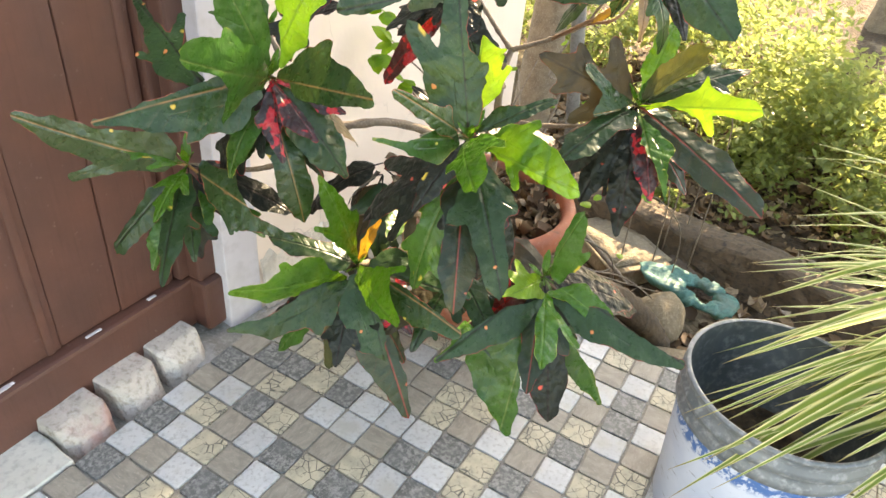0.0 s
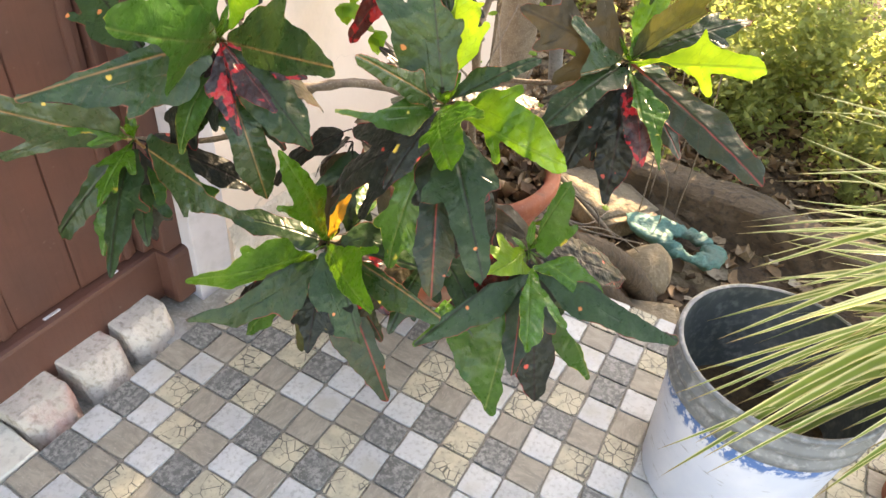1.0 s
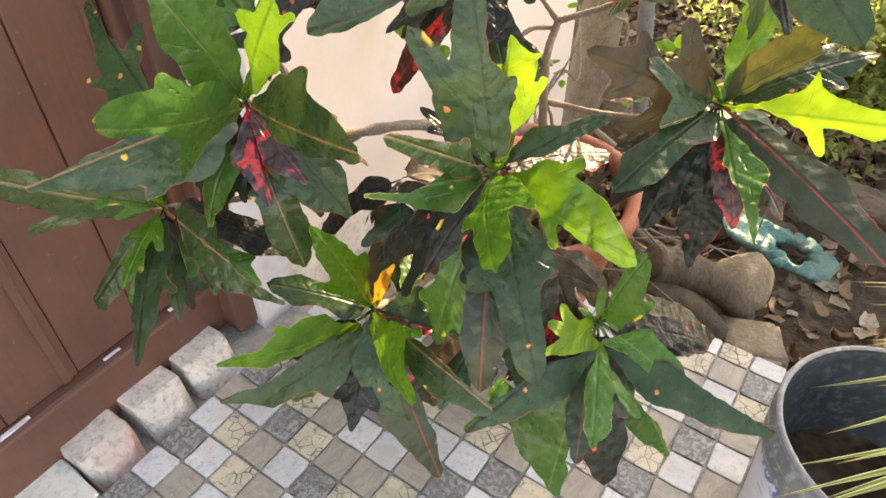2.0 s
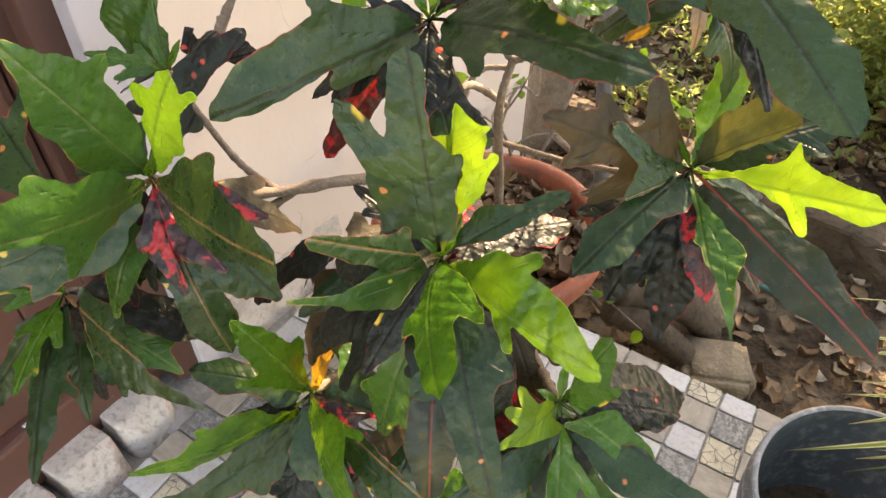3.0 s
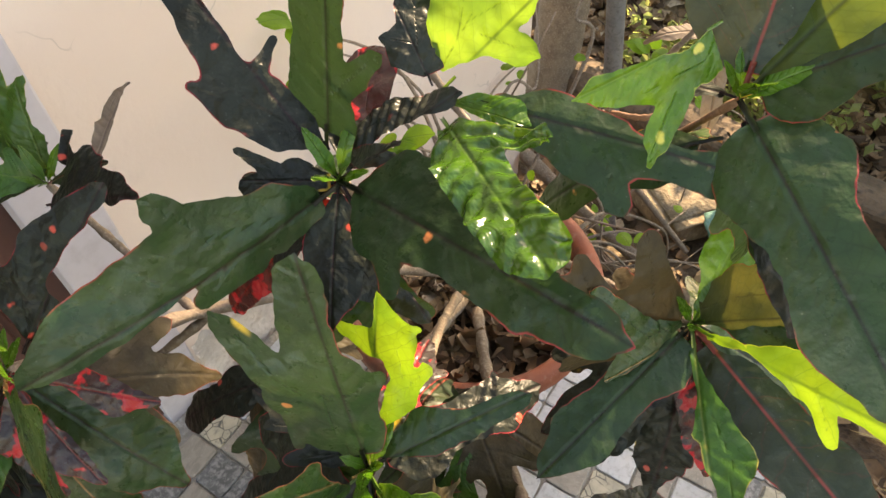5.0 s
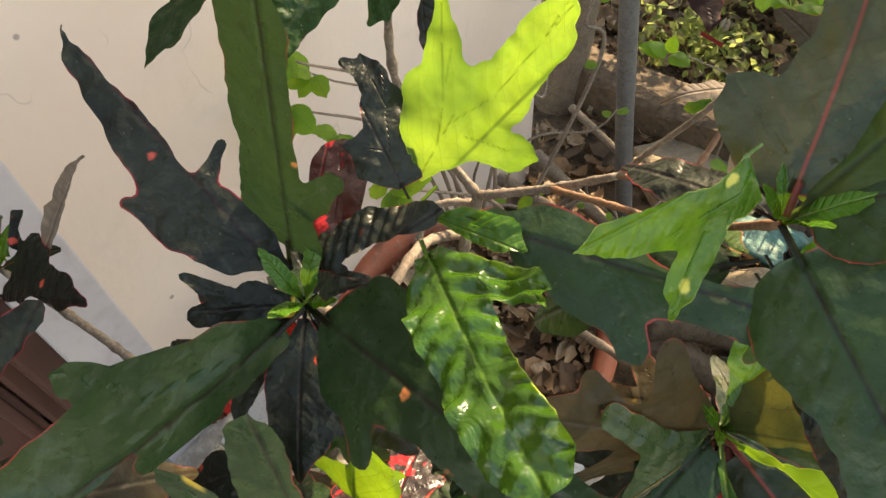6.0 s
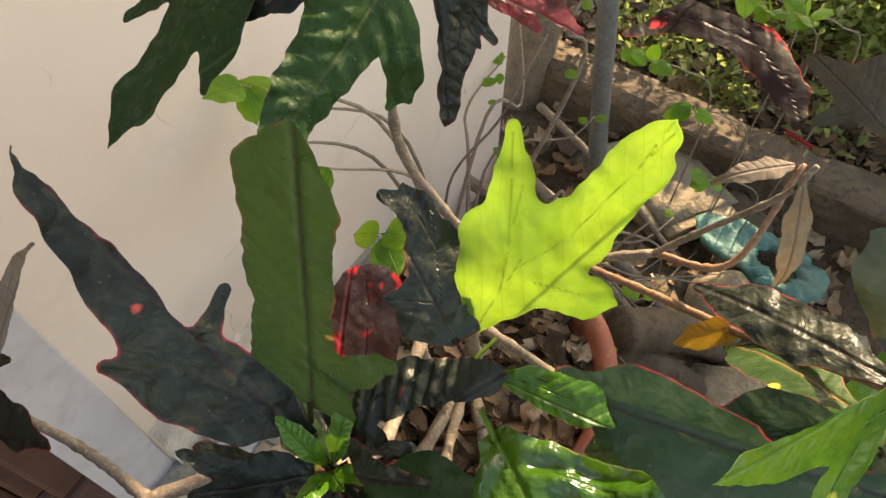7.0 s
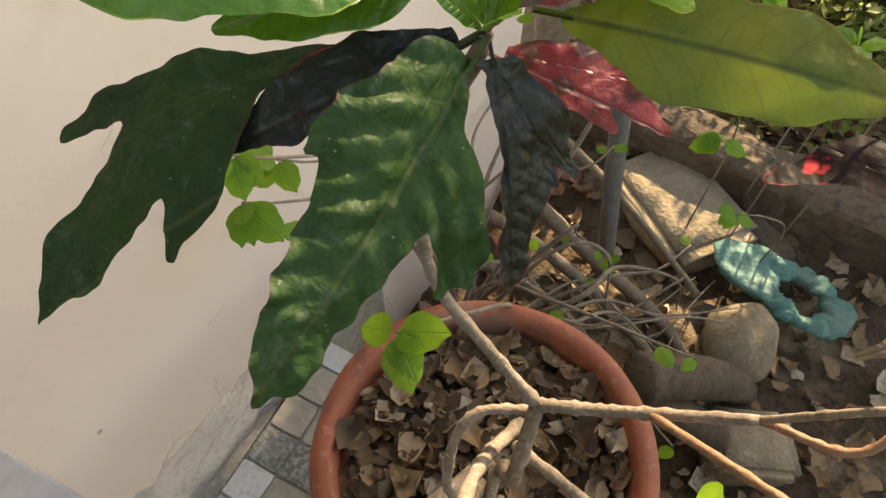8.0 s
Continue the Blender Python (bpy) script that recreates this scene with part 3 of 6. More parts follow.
def leaf_mesh(name, length, shape, width, sag, cup, ripple, twist, curl, cells_n, seed):
    """A blade cut from a grid along the smooth outline of its lobes, then bent: sag along the midrib, cup across it, ripple between the laterals."""
    rg = random.Random(seed)
    ox = rg.random() * 90
    lob = lobes_of(shape, width)
    axes = [((a[0], a[1]), (b[0], b[1])) for a, b, _, _ in lob]

    def field(x, y):
        f, rib, k = 9.0, abs(y), 0.02 if isinstance(shape, list) else 0.035
        for (ax, ay), (bx, by), r0, r1 in lob:
            dx, dy = bx - ax, by - ay
            h = max(0.0, min(1.0, ((x - ax) * dx + (y - ay) * dy) / (dx * dx + dy * dy)))
            d = math.hypot(x - ax - dx * h, y - ay - dy * h)
            if abs(by) > 0.05:
                rib = min(rib, d * 1.6 + 0.002 + (0.0 if h < 0.9 else 0.05))
            d -= r0 + (r1 - r0) * h
            m = max(k - abs(f - d), 0.0) / k
            f = min(f, d) - m * m * k * 0.25
        f += 0.014 * noise.noise(Vector((x * 8 + ox, y * 8, ox))) + 0.009 * noise.noise(Vector((x * 26 + ox, y * 26, ox)))
        return max(f, 0.085 - x), rib

    step = 1.0 / cells_n
    reach = [(q[0], q[1], r) for a, b, r0, r1 in lob for q, r in ((a, r0), (b, r1))]
    lo_j = math.floor(min(y - r for _, y, r in reach) / step) - 2
    hi_j = math.ceil(max(y + r for _, y, r in reach) / step) + 2
    hi_i = math.ceil(max(x + r for x, _, r in reach) / step) + 2
    val = {(i, j): field(i * step, j * step) for i in range(hi_i + 1) for j in range(lo_j, hi_j + 1)}
    pts, uv, rim, faces, index = [], [], [], [], {}

    def corner(a):
        if a not in index:
            index[a] = len(pts)
            pts.append((a[0] * step, a[1] * step))
            rim.append((-val[a][0], val[a][1]))
        return index[a]

    def cut(a, b):
        key = (a, b) if a < b else (b, a)
        if key not in index:
            fa, fb = val[key[0]][0], val[key[1]][0]
            h = fa / (fa - fb)
            index[key] = len(pts)
            pts.append(tuple(step * (key[0][q] + (key[1][q] - key[0][q]) * h) for q in (0, 1)))
            rim.append((0.0, val[key[0]][1] + (val[key[1]][1] - val[key[0]][1]) * h))
        return index[key]

    for i in range(hi_i):
        for j in range(lo_j, hi_j):
            q = [(i, j), (i + 1, j), (i + 1, j + 1), (i, j + 1)]
            inside = [val[a][0] < 0 for a in q]
            if not any(inside):
                continue
            if all(inside):
                faces.append([corner(a) for a in q])
                continue
            poly = []
            for k in range(4):
                a, b = q[k], q[(k + 1) % 4]
                if val[a][0] < 0:
                    poly.append(corner(a))
                if (val[a][0] < 0) != (val[b][0] < 0):
                    poly.append(cut(a, b))
            if len(poly) > 2:
                faces.append(poly)
    # the stalk: a narrow folded strip up to the blade
    for k in range(5):
        x = 0.0 + k * 0.03
        for y in (-0.009, 0.0, 0.009):
            pts.append((x, y))
            rim.append((0.03, 0.0))
    base = len(pts) - 15
    for k in range(4):
        for c in (0, 1):
            o = base + k * 3 + c
            faces.append([o, o + 3, o + 4, o + 1])
    verts = []
    for n, (x, y) in enumerate(pts):
        z = sag * 4 * x * (1 - x)
        z += -cup * abs(y) * (1 if x > 0.1 else 0) + (0.012 if n >= base and abs(y) > 0 else 0)
        if x > 0.09:
            far = min(abs(y) * 9, 1)
            wob = 0.02 * noise.noise(Vector((x * 6, y * 6, ox)))
            z += (0.8 if ripple > 0.021 else 0.35 if ripple > 0.012 else 0.1) * ripple * abs(math.sin((x - abs(y) * 0.8 + wob) * 11 * math.pi)) * far
            z += ripple * 3.2 * noise.noise(Vector((x * 4.5 + ox, y * 4.5, ox + 7))) * min(abs(y) * 6, 1)
            z += 0.5 * ripple * noise.noise(Vector((x * 13 + ox, y * 13, ox + 3)))
            z += 0.2 * ripple * noise.noise(Vector((x * 27 + ox, y * 27, ox + 5)))
            # the margin waves up and down
            near = math.exp(-max(rim[n][0], 0.0) / 0.03)
            z += 1.3 * ripple * near * noise.noise(Vector((x * 11 + ox, 3.0 if y > 0 else 9.0, ox)))
        a = twist * x
        c, s = math.cos(a), math.sin(a)
        yy, zz = y * c - 0.0 * s, z + y * s
        if curl and x > 0.7:
            q = (x - 0.7) / 0.3
            zz -= curl * q * q * 0.3
        verts.append((x * length, yy * length, zz * length))
    me = bpy.data.meshes.new(name)
    me.from_pydata(verts, [], faces)
    l1, l2 = me.uv_layers.new(name="blade"), me.uv_layers.new(name="rim")
    for lp in me.loops:
        l1.data[lp.index].uv = pts[lp.vertex_index]
        l2.data[lp.index].uv = rim[lp.vertex_index]
    me.polygons.foreach_set("use_smooth", [True] * len(me.polygons))
    return me


leaf_seed = [0]


def leaf(parent, base, tip, kind, shape="oak", width=1.0, roll=0.0, left=None, right=None, face=None, sag=0.06, cup=0.12, ripple=0.01, twist=0.0, curl=0.0, cells_n=54, label="", name="leaf"):
    """A leaf from its stalk's foot to its tip; left or right: a place beside the midrib in the blade's plane; face: the way its upper side looks; roll turns its face about the midrib (degrees)."""
    leaf_seed[0] += 1
    b, t = Vector(base), Vector(tip)
    d = t - b
    L = d.length
    me = leaf_mesh(name, L, shape, width, sag, cup, ripple, twist, curl, cells_n, leaf_seed[0])
    ob = new(name, me)
    me.materials.append(LEAF[kind])
    x = d.normalized()
    z = Vector((0.12, -0.32, 1))
    if face:
        z = Vector(face)
    if left:
        z = x.cross(Vector(left) - b)
    if right:
        z = (Vector(right) - b).cross(x)
    z = (z - x * z.dot(x)).normalized()
    y = z.cross(x)
    m = Matrix((x, y, z)).transposed().to_4x4()
    ob.matrix_world = Matrix.Translation(b) @ m @ Matrix.Rotation(radians(roll), 4, "X")
    if parent:
        w = ob.matrix_world.copy()
        ob.parent = parent
        ob.matrix_parent_inverse = Matrix.Translation(-Vector(parent.location))
        ob.matrix_basis = w
    return tagged(ob, label)


# ---- ground, porch floor, wall, door ----
GZ = -0.45
bm = bmesh.new()
N = 70
gv = {}
for i in range(N + 1):
    for j in range(N + 1):
        u, w = i / N * 2 - 1, j / N * 2 - 1
        x, y = 0.6 + 2.2 * u + 38 * u ** 7, 2.4 + 2.0 * w + 38 * w ** 7
        rise = max(0.0, y - 2.05) * 0.16 if y < 6 else 0.63
        z = GZ + min(rise, 0.63) + 0.05 * noise.noise(Vector((x * 2.1, y * 2.1, 3))) + 0.02 * noise.noise(Vector((x * 8, y * 8, 1)))
        gv[i, j] = bm.verts.new((x, y, z))
for i in range(N):
    for j in range(N):
        bm.faces.new((gv[i, j], gv[i + 1, j], gv[i + 1, j + 1], gv[i, j + 1]))
ground = part("ground", bm, SOIL, label="dark garden earth littered with dry leaves")
tagged(ground, kind="structure", category="ground")

EDGE_Y = 0.881
floor = new("floor", mesh_of(box(bmesh.new(), (0.0, -2.4, -0.5), (2.6, EDGE_Y - 0.002, -0.006), 0.003), "floor", False))
floor.data.materials.append(GROUT)
tagged(floor, "porch floor of small mixed stone-look tiles in dark grout", "floor", kind="structure")
dirt = part("dirt_strip", box(bmesh.new(), (-0.4, -2.4, -0.5), (-0.002, 1.1, -0.055)), GROUT, label="grey cement and dirt gap beside the kerb stones", smooth=False)
tagged(dirt, category="ground", kind="structure")
bm = bmesh.new()
for i in range(13):
    for j in range(5):
        bm.verts.new((-0.22 + 0.052 * j, 0.14 + 0.062 * i, -0.012 - 0.02 * j / 4 + 0.012 * noise.noise(Vector((i * 0.7, j * 0.9, 5)))))
bm.verts.ensure_lookup_table()
for i in range(12):
    for j in range(4):
        o = i * 5 + j
        bm.faces.new([bm.verts[q] for q in (o, o + 1, o + 6, o + 5)])
tagged(part("cement_patch", bm, CEMENT, label="uneven grey cement fillet at the wall foot"), category="ground", kind="structure")

# wall: a face turned a few degrees from the tiles, with the door's reveal at its near end
WANG = radians(-4.0)
wall = new("wall_west", mesh_of(box(bmesh.new(), (-0.30, 0.0, -0.5), (0.0, 1.45, 3.2), 0.006), "wall_west", False))
wall.data.materials.append(WALL)
wall.matrix_world = Matrix.Translation((-0.068, 0.30, 0)) @ Matrix.Rotation(WANG, 4, "Z")
tagged(wall, "pink-cream plastered house wall with fine cracks", "wall", kind="structure")
reveal = part("reveal", box(bmesh.new(), (-0.24, -0.004, -0.05), (0.003, 0.105, 3.2), 0.004), REVEAL, wall, "white-lavender painted door reveal", False)
bm = bmesh.new()
BN, BM = 40, 14
for i in range(BN + 1):
    for j in range(BM + 1):
        y, f = 0.11 + 0.36 * i / BN, j / BM
        top = 0.14 + 0.05 * noise.noise(Vector((y * 7, 2.0, 1.0))) + 0.025 * noise.noise(Vector((y * 31, 5.0, 1.0)))
        bulge = 0.014 * (1 - f) + 0.010 * noise.noise(Vector((y * 16, f * 4, 3))) + 0.005 * noise.noise(Vector((y * 45, f * 11, 8)))
        bm.verts.new((max(0.0045, bulge) if j < BM else 0.001, y, -0.05 + f * (top + 0.05)))
bm.verts.ensure_lookup_table()
for i in range(BN):
    for j in range(BM):
        o = i * (BM + 1) + j
        bm.faces.new([bm.verts[q] for q in (o, o + BM + 1, o + BM + 2, o + 1)])
part("flaking_base", bm, FLAKE, wall, "crumbling whitewashed foot of the wall")

door = thing("door_1", (-0.17, -0.4, 0), "red-brown painted wooden door with a worn bottom rail", "door", kind="structure")


def dpart(name, lo, hi, bevel=0.004, mat=None, label=""):
    ob = part(name, box(bmesh.new(), lo, hi, bevel), mat or DOORWOOD, door, label, False)
    ob.matrix_parent_inverse = Matrix.Translation(-Vector(door.location))
    return ob


dpart("threshold", (-0.26, -1.6, -0.01), (-0.135, 0.295, 0.138), 0.010, label="thick brown threshold beam, scuffed along its edge")
for k in range(9):
    y1 = 0.214 - k * 0.155
    dpart("board", (-0.21, y1 - 0.1535, 0.141), (-0.165 - 0.003 * (k % 2), y1, 2.1), 0.004)
for k in range(5):
    y1 = 0.20 - k * 0.31
    dpart("batten", (-0.175, y1 - 0.022, 0.142), (-0.158, y1, 2.1), 0.006)
dpart("jamb", (-0.25, 0.218, 0.141), (-0.145, 0.296, 2.12), 0.008)
dpart("frame_post", (-0.20, 0.246, 0.139), (-0.105, 0.302, 2.12), 0.008)
dpart("frame_foot", (-0.22, 0.240, -0.012), (-0.085, 0.318, 0.140), 0.012, label="dark scuffed foot of the door frame")
rg = random.Random(77)
for k in range(7):
    y, w, d = rg.uniform(-0.34, 0.24), rg.uniform(0.012, 0.045), rg.uniform(0.006, 0.014)
    dpart("flake", (-0.158, y, 0.136), (-0.158 + d, y + w, 0.1395 + rg.random() * 0.002), 0.001, REVEAL, "pale flake of dust and paint on the threshold")
shell = part("wall_south", box(bmesh.new(), (-0.5, -2.6, -0.5), (-0.26, 0.30, 3.2)), WALL, smooth=False)
tagged(shell, "pink-cream house wall behind the door", "wall", kind="structure")


# kerb stones under the threshold
def kerb_stone(y, w, h, depth, seed, flat=False):
    """A hewn block: sloping top, raked front, narrowed ends, worn edges."""
    rg = random.Random(seed)
    x0, zb = -0.17, -0.08
    bm = bmesh.new()
    for v in bmesh.ops.create_cube(bm, size=1)["verts"]:
        f, e, top = v.co.x + 0.5, v.co.y, v.co.z > 0
        x, yy, z = x0 + f * depth * (1.0 if flat else 1.2), y + e * w, zb + (h if top else 0.0)
        if not flat and top:
            x -= f * depth * 0.38
            z += 0.012 - 0.004 * f
            yy = y + e * w * rg.uniform(0.80, 0.94)
        elif not flat:
            yy = y + e * w * (1.0 if f < 0.5 else rg.uniform(0.72, 0.9))
        v.co = (x + rg.uniform(-.004, .004), yy, z + rg.uniform(-.003, .003))
    if not flat:
        front = [e for e in bm.edges if all(v.co.x > x0 + depth * 0.5 for v in e.verts)]
        bmesh.ops.bevel(bm, geom=front, offset=0.026, segments=1, affect="EDGES")
    bmesh.ops.bevel(bm, geom=list(bm.edges), offset=0.004, segments=1, affect="EDGES")
    bmesh.ops.subdivide_edges(bm, edges=[e for e in bm.edges if e.calc_length() > 0.03], cuts=3, use_grid_fill=True)
    rough(bm, 0.005, 11, seed)
    rough(bm, 0.002, 45, seed)
    ob = part("kerb_stone", bm, KERBSLAB if flat else KERBSTONE, smooth=False)
    return tagged(ob, "flat pale cement kerb slab under the door" if flat else "rough-hewn pale kerb stone stained pink beneath the threshold", "stone", "kerb stones below the door")


kerb_stone(0.132, 0.136, 0.108, 0.132, 3)
kerb_stone(-0.008, 0.133, 0.105, 0.144, 5)
kerb_stone(-0.148, 0.136, 0.103, 0.150, 8)
kerb_stone(-0.30, 0.17, 0.084, 0.165, 9, True)
kerb_stone(-0.49, 0.17, 0.084, 0.165, 11, True)

# ---- pot ----
PX, PY, PR, PH = 0.430, 0.712, 0.240, 0.385
pot = thing("flower_pot", (PX, PY, 0), "large weathered terracotta flower pot with a thick rolled rim", "flower pot")
body = [(0.0, 0.004), (0.135, 0.0), (0.142, 0.006), (0.19, 0.20), (0.213, PH - 0.055)]
body += [(0.214, PH - 0.05), (0.208, PH - 0.045), (0.196, PH - 0.06), (0.17, 0.18), (0.0, 0.17)]
part("body", lathe(bmesh.new(), body, 64, 0.002), POT, pot)
rimp = [(0.213, PH - 0.062), (0.229, PH - 0.058), (0.2385, PH - 0.035), (PR, PH - 0.012), (0.234, PH), (0.214, PH + 0.001), (0.207, PH - 0.008), (0.202, PH - 0.05)]
part("rim", lathe(bmesh.new(), rimp, 64, 0.003), POT, pot)
bm = bmesh.new()
bmesh.ops.create_grid(bm, x_segments=26, y_segments=26, size=0.2)
for v in bm.verts:
    r = math.hypot(v.co.x, v.co.y)
    if r > 0.2:
        v.co *= 0.2 / r
    v.co.z = PH - 0.06 + 0.015 * noise.noise(v.co * 14)
soil = part("potting_soil", bm, SOIL, label="dark potting soil covered with dry leaves", smooth=True)
soil.location = (PX, PY, 0)
tagged(soil, category="soil")


def chips(name, spots, mats, label, seed, size=(0.02, 0.05), lift=0.5):
    """Curled dry leaf scraps scattered over spots, as one heap."""
    rg = random.Random(seed)
    vs, fs = [], []
    for x, y, z in spots:
        s, a, tl = rg.uniform(*size), rg.uniform(0, 6.28), rg.uniform(-lift, lift)
        m = Matrix.Translation((x, y, z)) @ Euler((tl, rg.uniform(-lift, lift), a)).to_matrix().to_4x4()
        o = len(vs)
        wd, cv = rg.uniform(0.4, 1.1), rg.uniform(-0.4, 0.9)
        for i, f in enumerate((0.0, 0.35, 0.7, 1.0)):
            hw = s * wd * (0.22, 0.5, 0.42, 0.14)[i]
            for q in (-1, 0, 1):
                vs.append(m @ Vector(((f - 0.5) * s + rg.uniform(-0.12, 0.12) * s, q * hw * rg.uniform(0.45, 1.5), s * rg.uniform(-0.06, 0.06) + cv * s * (abs(q) * 0.5 + (f - 0.5) ** 2 * 1.5))))
        for i in range(3):
            for q in (0, 1):
                k = o + i * 3 + q
                fs.append((k, k + 3, k + 4, k + 1))
    me = bpy.data.meshes.new(name)
    me.from_pydata(vs, [], fs)
    me.materials.append(mats)
    me.polygons.foreach_set("use_smooth", [True] * len(fs))
    return tagged(new(name, me), label, "dry leaves", kind="stuff")


rg = random.Random(4)
spots = []
for k in range(520):
    r, a = 0.195 * math.sqrt(rg.random()), rg.uniform(0, 6.28)
    spots.append((PX + r * math.cos(a), PY + r * math.sin(a), PH - 0.05 + rg.uniform(0, 0.02)))
chips("dry_leaves", spots, LITTER, "curled dry leaf scraps on the potting soil", 5, (0.012, 0.052), 0.7)
spots = []
for k in range(2600):
    x, y = rg.uniform(-0.2, 3.2), 0.92 + 3.4 * rg.random() ** 1.3
    rise = max(0.0, y - 2.05) * 0.16
    spots.append((x, y, GZ + rise + 0.05 * noise.noise(Vector((x * 2.1, y * 2.1, 3))) + 0.015))
for k in range(3200):
    x, y = rg.uniform(-0.3, 2.6), 2.08 + 1.6 * rg.random()
    spots.append((x, y, GZ + (y - 2.05) * 0.16 + 0.05 * noise.noise(Vector((x * 2.1, y * 2.1, 3))) + 0.015))
chips("leaf_litter", spots, LITTER, "dry fallen leaves strewn over the garden earth", 6, (0.03, 0.08), 0.35)

# ---- bucket ----
BX, BY, BR, BH = 1.207, 0.472, 0.185, 0.378
bucket = thing("bucket", (BX, BY, 0), "scuffed pale plastic bucket with grey collar and torn blue print", "bucket")
part("shell", lathe(bmesh.new(), [(0.0, 0.003), (0.150, 0.0), (0.155, 0.006), (0.176, BH - 0.085)], 64), BUCKET, bucket)
part("collar", lathe(bmesh.new(), [(0.176, BH - 0.085), (0.184, BH - 0.083), (0.1845, BH - 0.066), (0.179, BH - 0.062), (0.180, BH - 0.046), (0.187, BH - 0.044), (0.1875, BH - 0.030), (0.181, BH - 0.026), (0.182, BH - 0.008), (0.1865, BH - 0.006), (0.1865, BH), (0.181, BH + 0.002), (0.177, BH)], 72), COLLAR, bucket)
part("lining", lathe(bmesh.new(), [(0.177, BH), (0.174, BH - 0.05), (0.171, BH - 0.055), (0.158, 0.16), (0.0, 0.155)], 64), BUCKET_IN, bucket, "inside of the bucket, coloured much darker than its shell")
bm = bmesh.new()
bmesh.ops.create_circle(bm, cap_ends=True, segments=40, radius=0.157)
for v in bm.verts:
    v.co.z = 0.17
bsoil = part("bucket_soil", bm, SOIL, label="dark wet soil inside the bucket")
bsoil.location = (BX, BY, 0)
tagged(bsoil, category="soil")


def grass_material():
    m, t, p, out = nodes("variegated grass blade")
    uv = t.nodes.new("ShaderNodeUVMap")
    uv.uv_map = "blade"
    s = t.nodes.new("ShaderNodeSeparateXYZ")
    link(t, uv.outputs[0], s.inputs[0])
    n = noise_tex(t, coords(t, scale=(1, 1, 1), spread=4.0), 12, 3)
    e = math_(t, "ABSOLUTE", math_(t, "ADD", s.outputs[1], math_(t, "MULTIPLY", math_(t, "SUBTRACT", n, 0.5), 0.3)))
    col = mixc(t, ramp(t, e, 0.2, 0.42), (0.20, 0.29, 0.06), (0.76, 0.73, 0.38))
    col = mixc(t, ramp(t, s.outputs[0], 0.93, 1.0, 0, 0.8), col, (0.34, 0.19, 0.09))
    link(t, col, p.inputs["Base Color"])
    p.inputs["Roughness"].default_value = 0.4
    tr = t.nodes.new("ShaderNodeBsdfTranslucent")
    link(t, col, tr.inputs[0])
    mx = t.nodes.new("ShaderNodeMixShader")
    mx.inputs[0].default_value = 0.4
    link(t, p.outputs[0], mx.inputs[1])
    link(t, tr.outputs[0], mx.inputs[2])
    link(t, mx.outputs[0], out.inputs["Surface"])
    return m


GRASS = grass_material()


def blade(parent, base, tip, lift, width, seed):
    """A long arching grass blade, folded along its middle."""
    rg = random.Random(seed)
    b, t = Vector(base), Vector(tip)
    mid = (b + t) / 2 + Vector((0, 0, lift))
    q1 = b + (mid - b) * 0.55 + Vector((0, 0, lift * 0.35))
    line = spline([b, q1, mid + (t - mid) * 0.2 + Vector((0, 0, lift * 0.1)), t], 16)
    vs, fs, uvs = [], [], []
    for i, p in enumerate(line):
        d = (line[min(i + 1, 16)] - line[max(i - 1, 0)]).normalized()
        s = d.cross(Vector((0.1 * rg.uniform(-1, 1), 0, 1))).normalized()
        w = width * (0.45 + 0.55 * min(1, i / 5)) * (1 - max(0, i - 6) / 10.0) ** 0.8 + 0.0003
        up = s.cross(d)
        for q, o in ((-1, 0.25), (-0.5, 0.06), (0, 0.0), (0.5, 0.06), (1, 0.25)):
            vs.append(p + s * w * q * 0.5 + up * w * o * 0.6)
            uvs.append((i / 16, q * 0.5))
    for i in range(16):
        for q in range(4):
            k = i * 5 + q
            fs.append((k, k + 5, k + 6, k + 1))
    me = bpy.data.meshes.new("blade")
    me.from_pydata(vs, [], fs)
    l = me.uv_layers.new(name="blade")
    for lp in me.loops:
        l.data[lp.index].uv = uvs[lp.vertex_index]
    me.materials.append(GRASS)
    me.polygons.foreach_set("use_smooth", [True] * len(fs))
    ob = new("blade", me)
    ob.parent = parent
    ob.matrix_parent_inverse = Matrix.Translation(-Vector(parent.location))
    return ob


grass = thing("striped_grass", (1.62, 0.62, 0.36), "arching cream-striped green grass growing in a pot beside the bucket", "plant")
rg = random.Random(21)
for k in range(165):
    root = Vector((1.62 + rg.uniform(-.05, .05), 0.62 + rg.uniform(-.06, .06), 0.40))
    if k < 118:
        tipp = Vector((rg.uniform(1.05, 1.42), rg.uniform(0.15, 1.08), rg.uniform(0.20, 0.66)))
    else:
        a = rg.uniform(-1.6, 1.9)
        tipp = root + Vector((math.cos(a) * 0.4, math.sin(a) * 0.4, rg.uniform(-0.1, 0.3)))
    blade(grass, root, tipp, rg.uniform(0.06, 0.24), rg.uniform(0.018, 0.038), 300 + k)
gpot = thing("grass_pot", (1.62, 0.62, 0), "plain dark clay pot holding the striped grass", "flower pot")
part("body", lathe(bmesh.new(), [(0.0, 0.004), (0.09, 0.0), (0.125, 0.33), (0.138, 0.335), (0.138, 0.365), (0.12, 0.365), (0.115, 0.34), (0.0, 0.335)], 40), POT, gpot)

# ---- the croton ----
croton = thing("croton_plant", (PX, PY, PH - 0.06), "potted croton with dark green, lime and red-blotched lobed leaves", "plant")


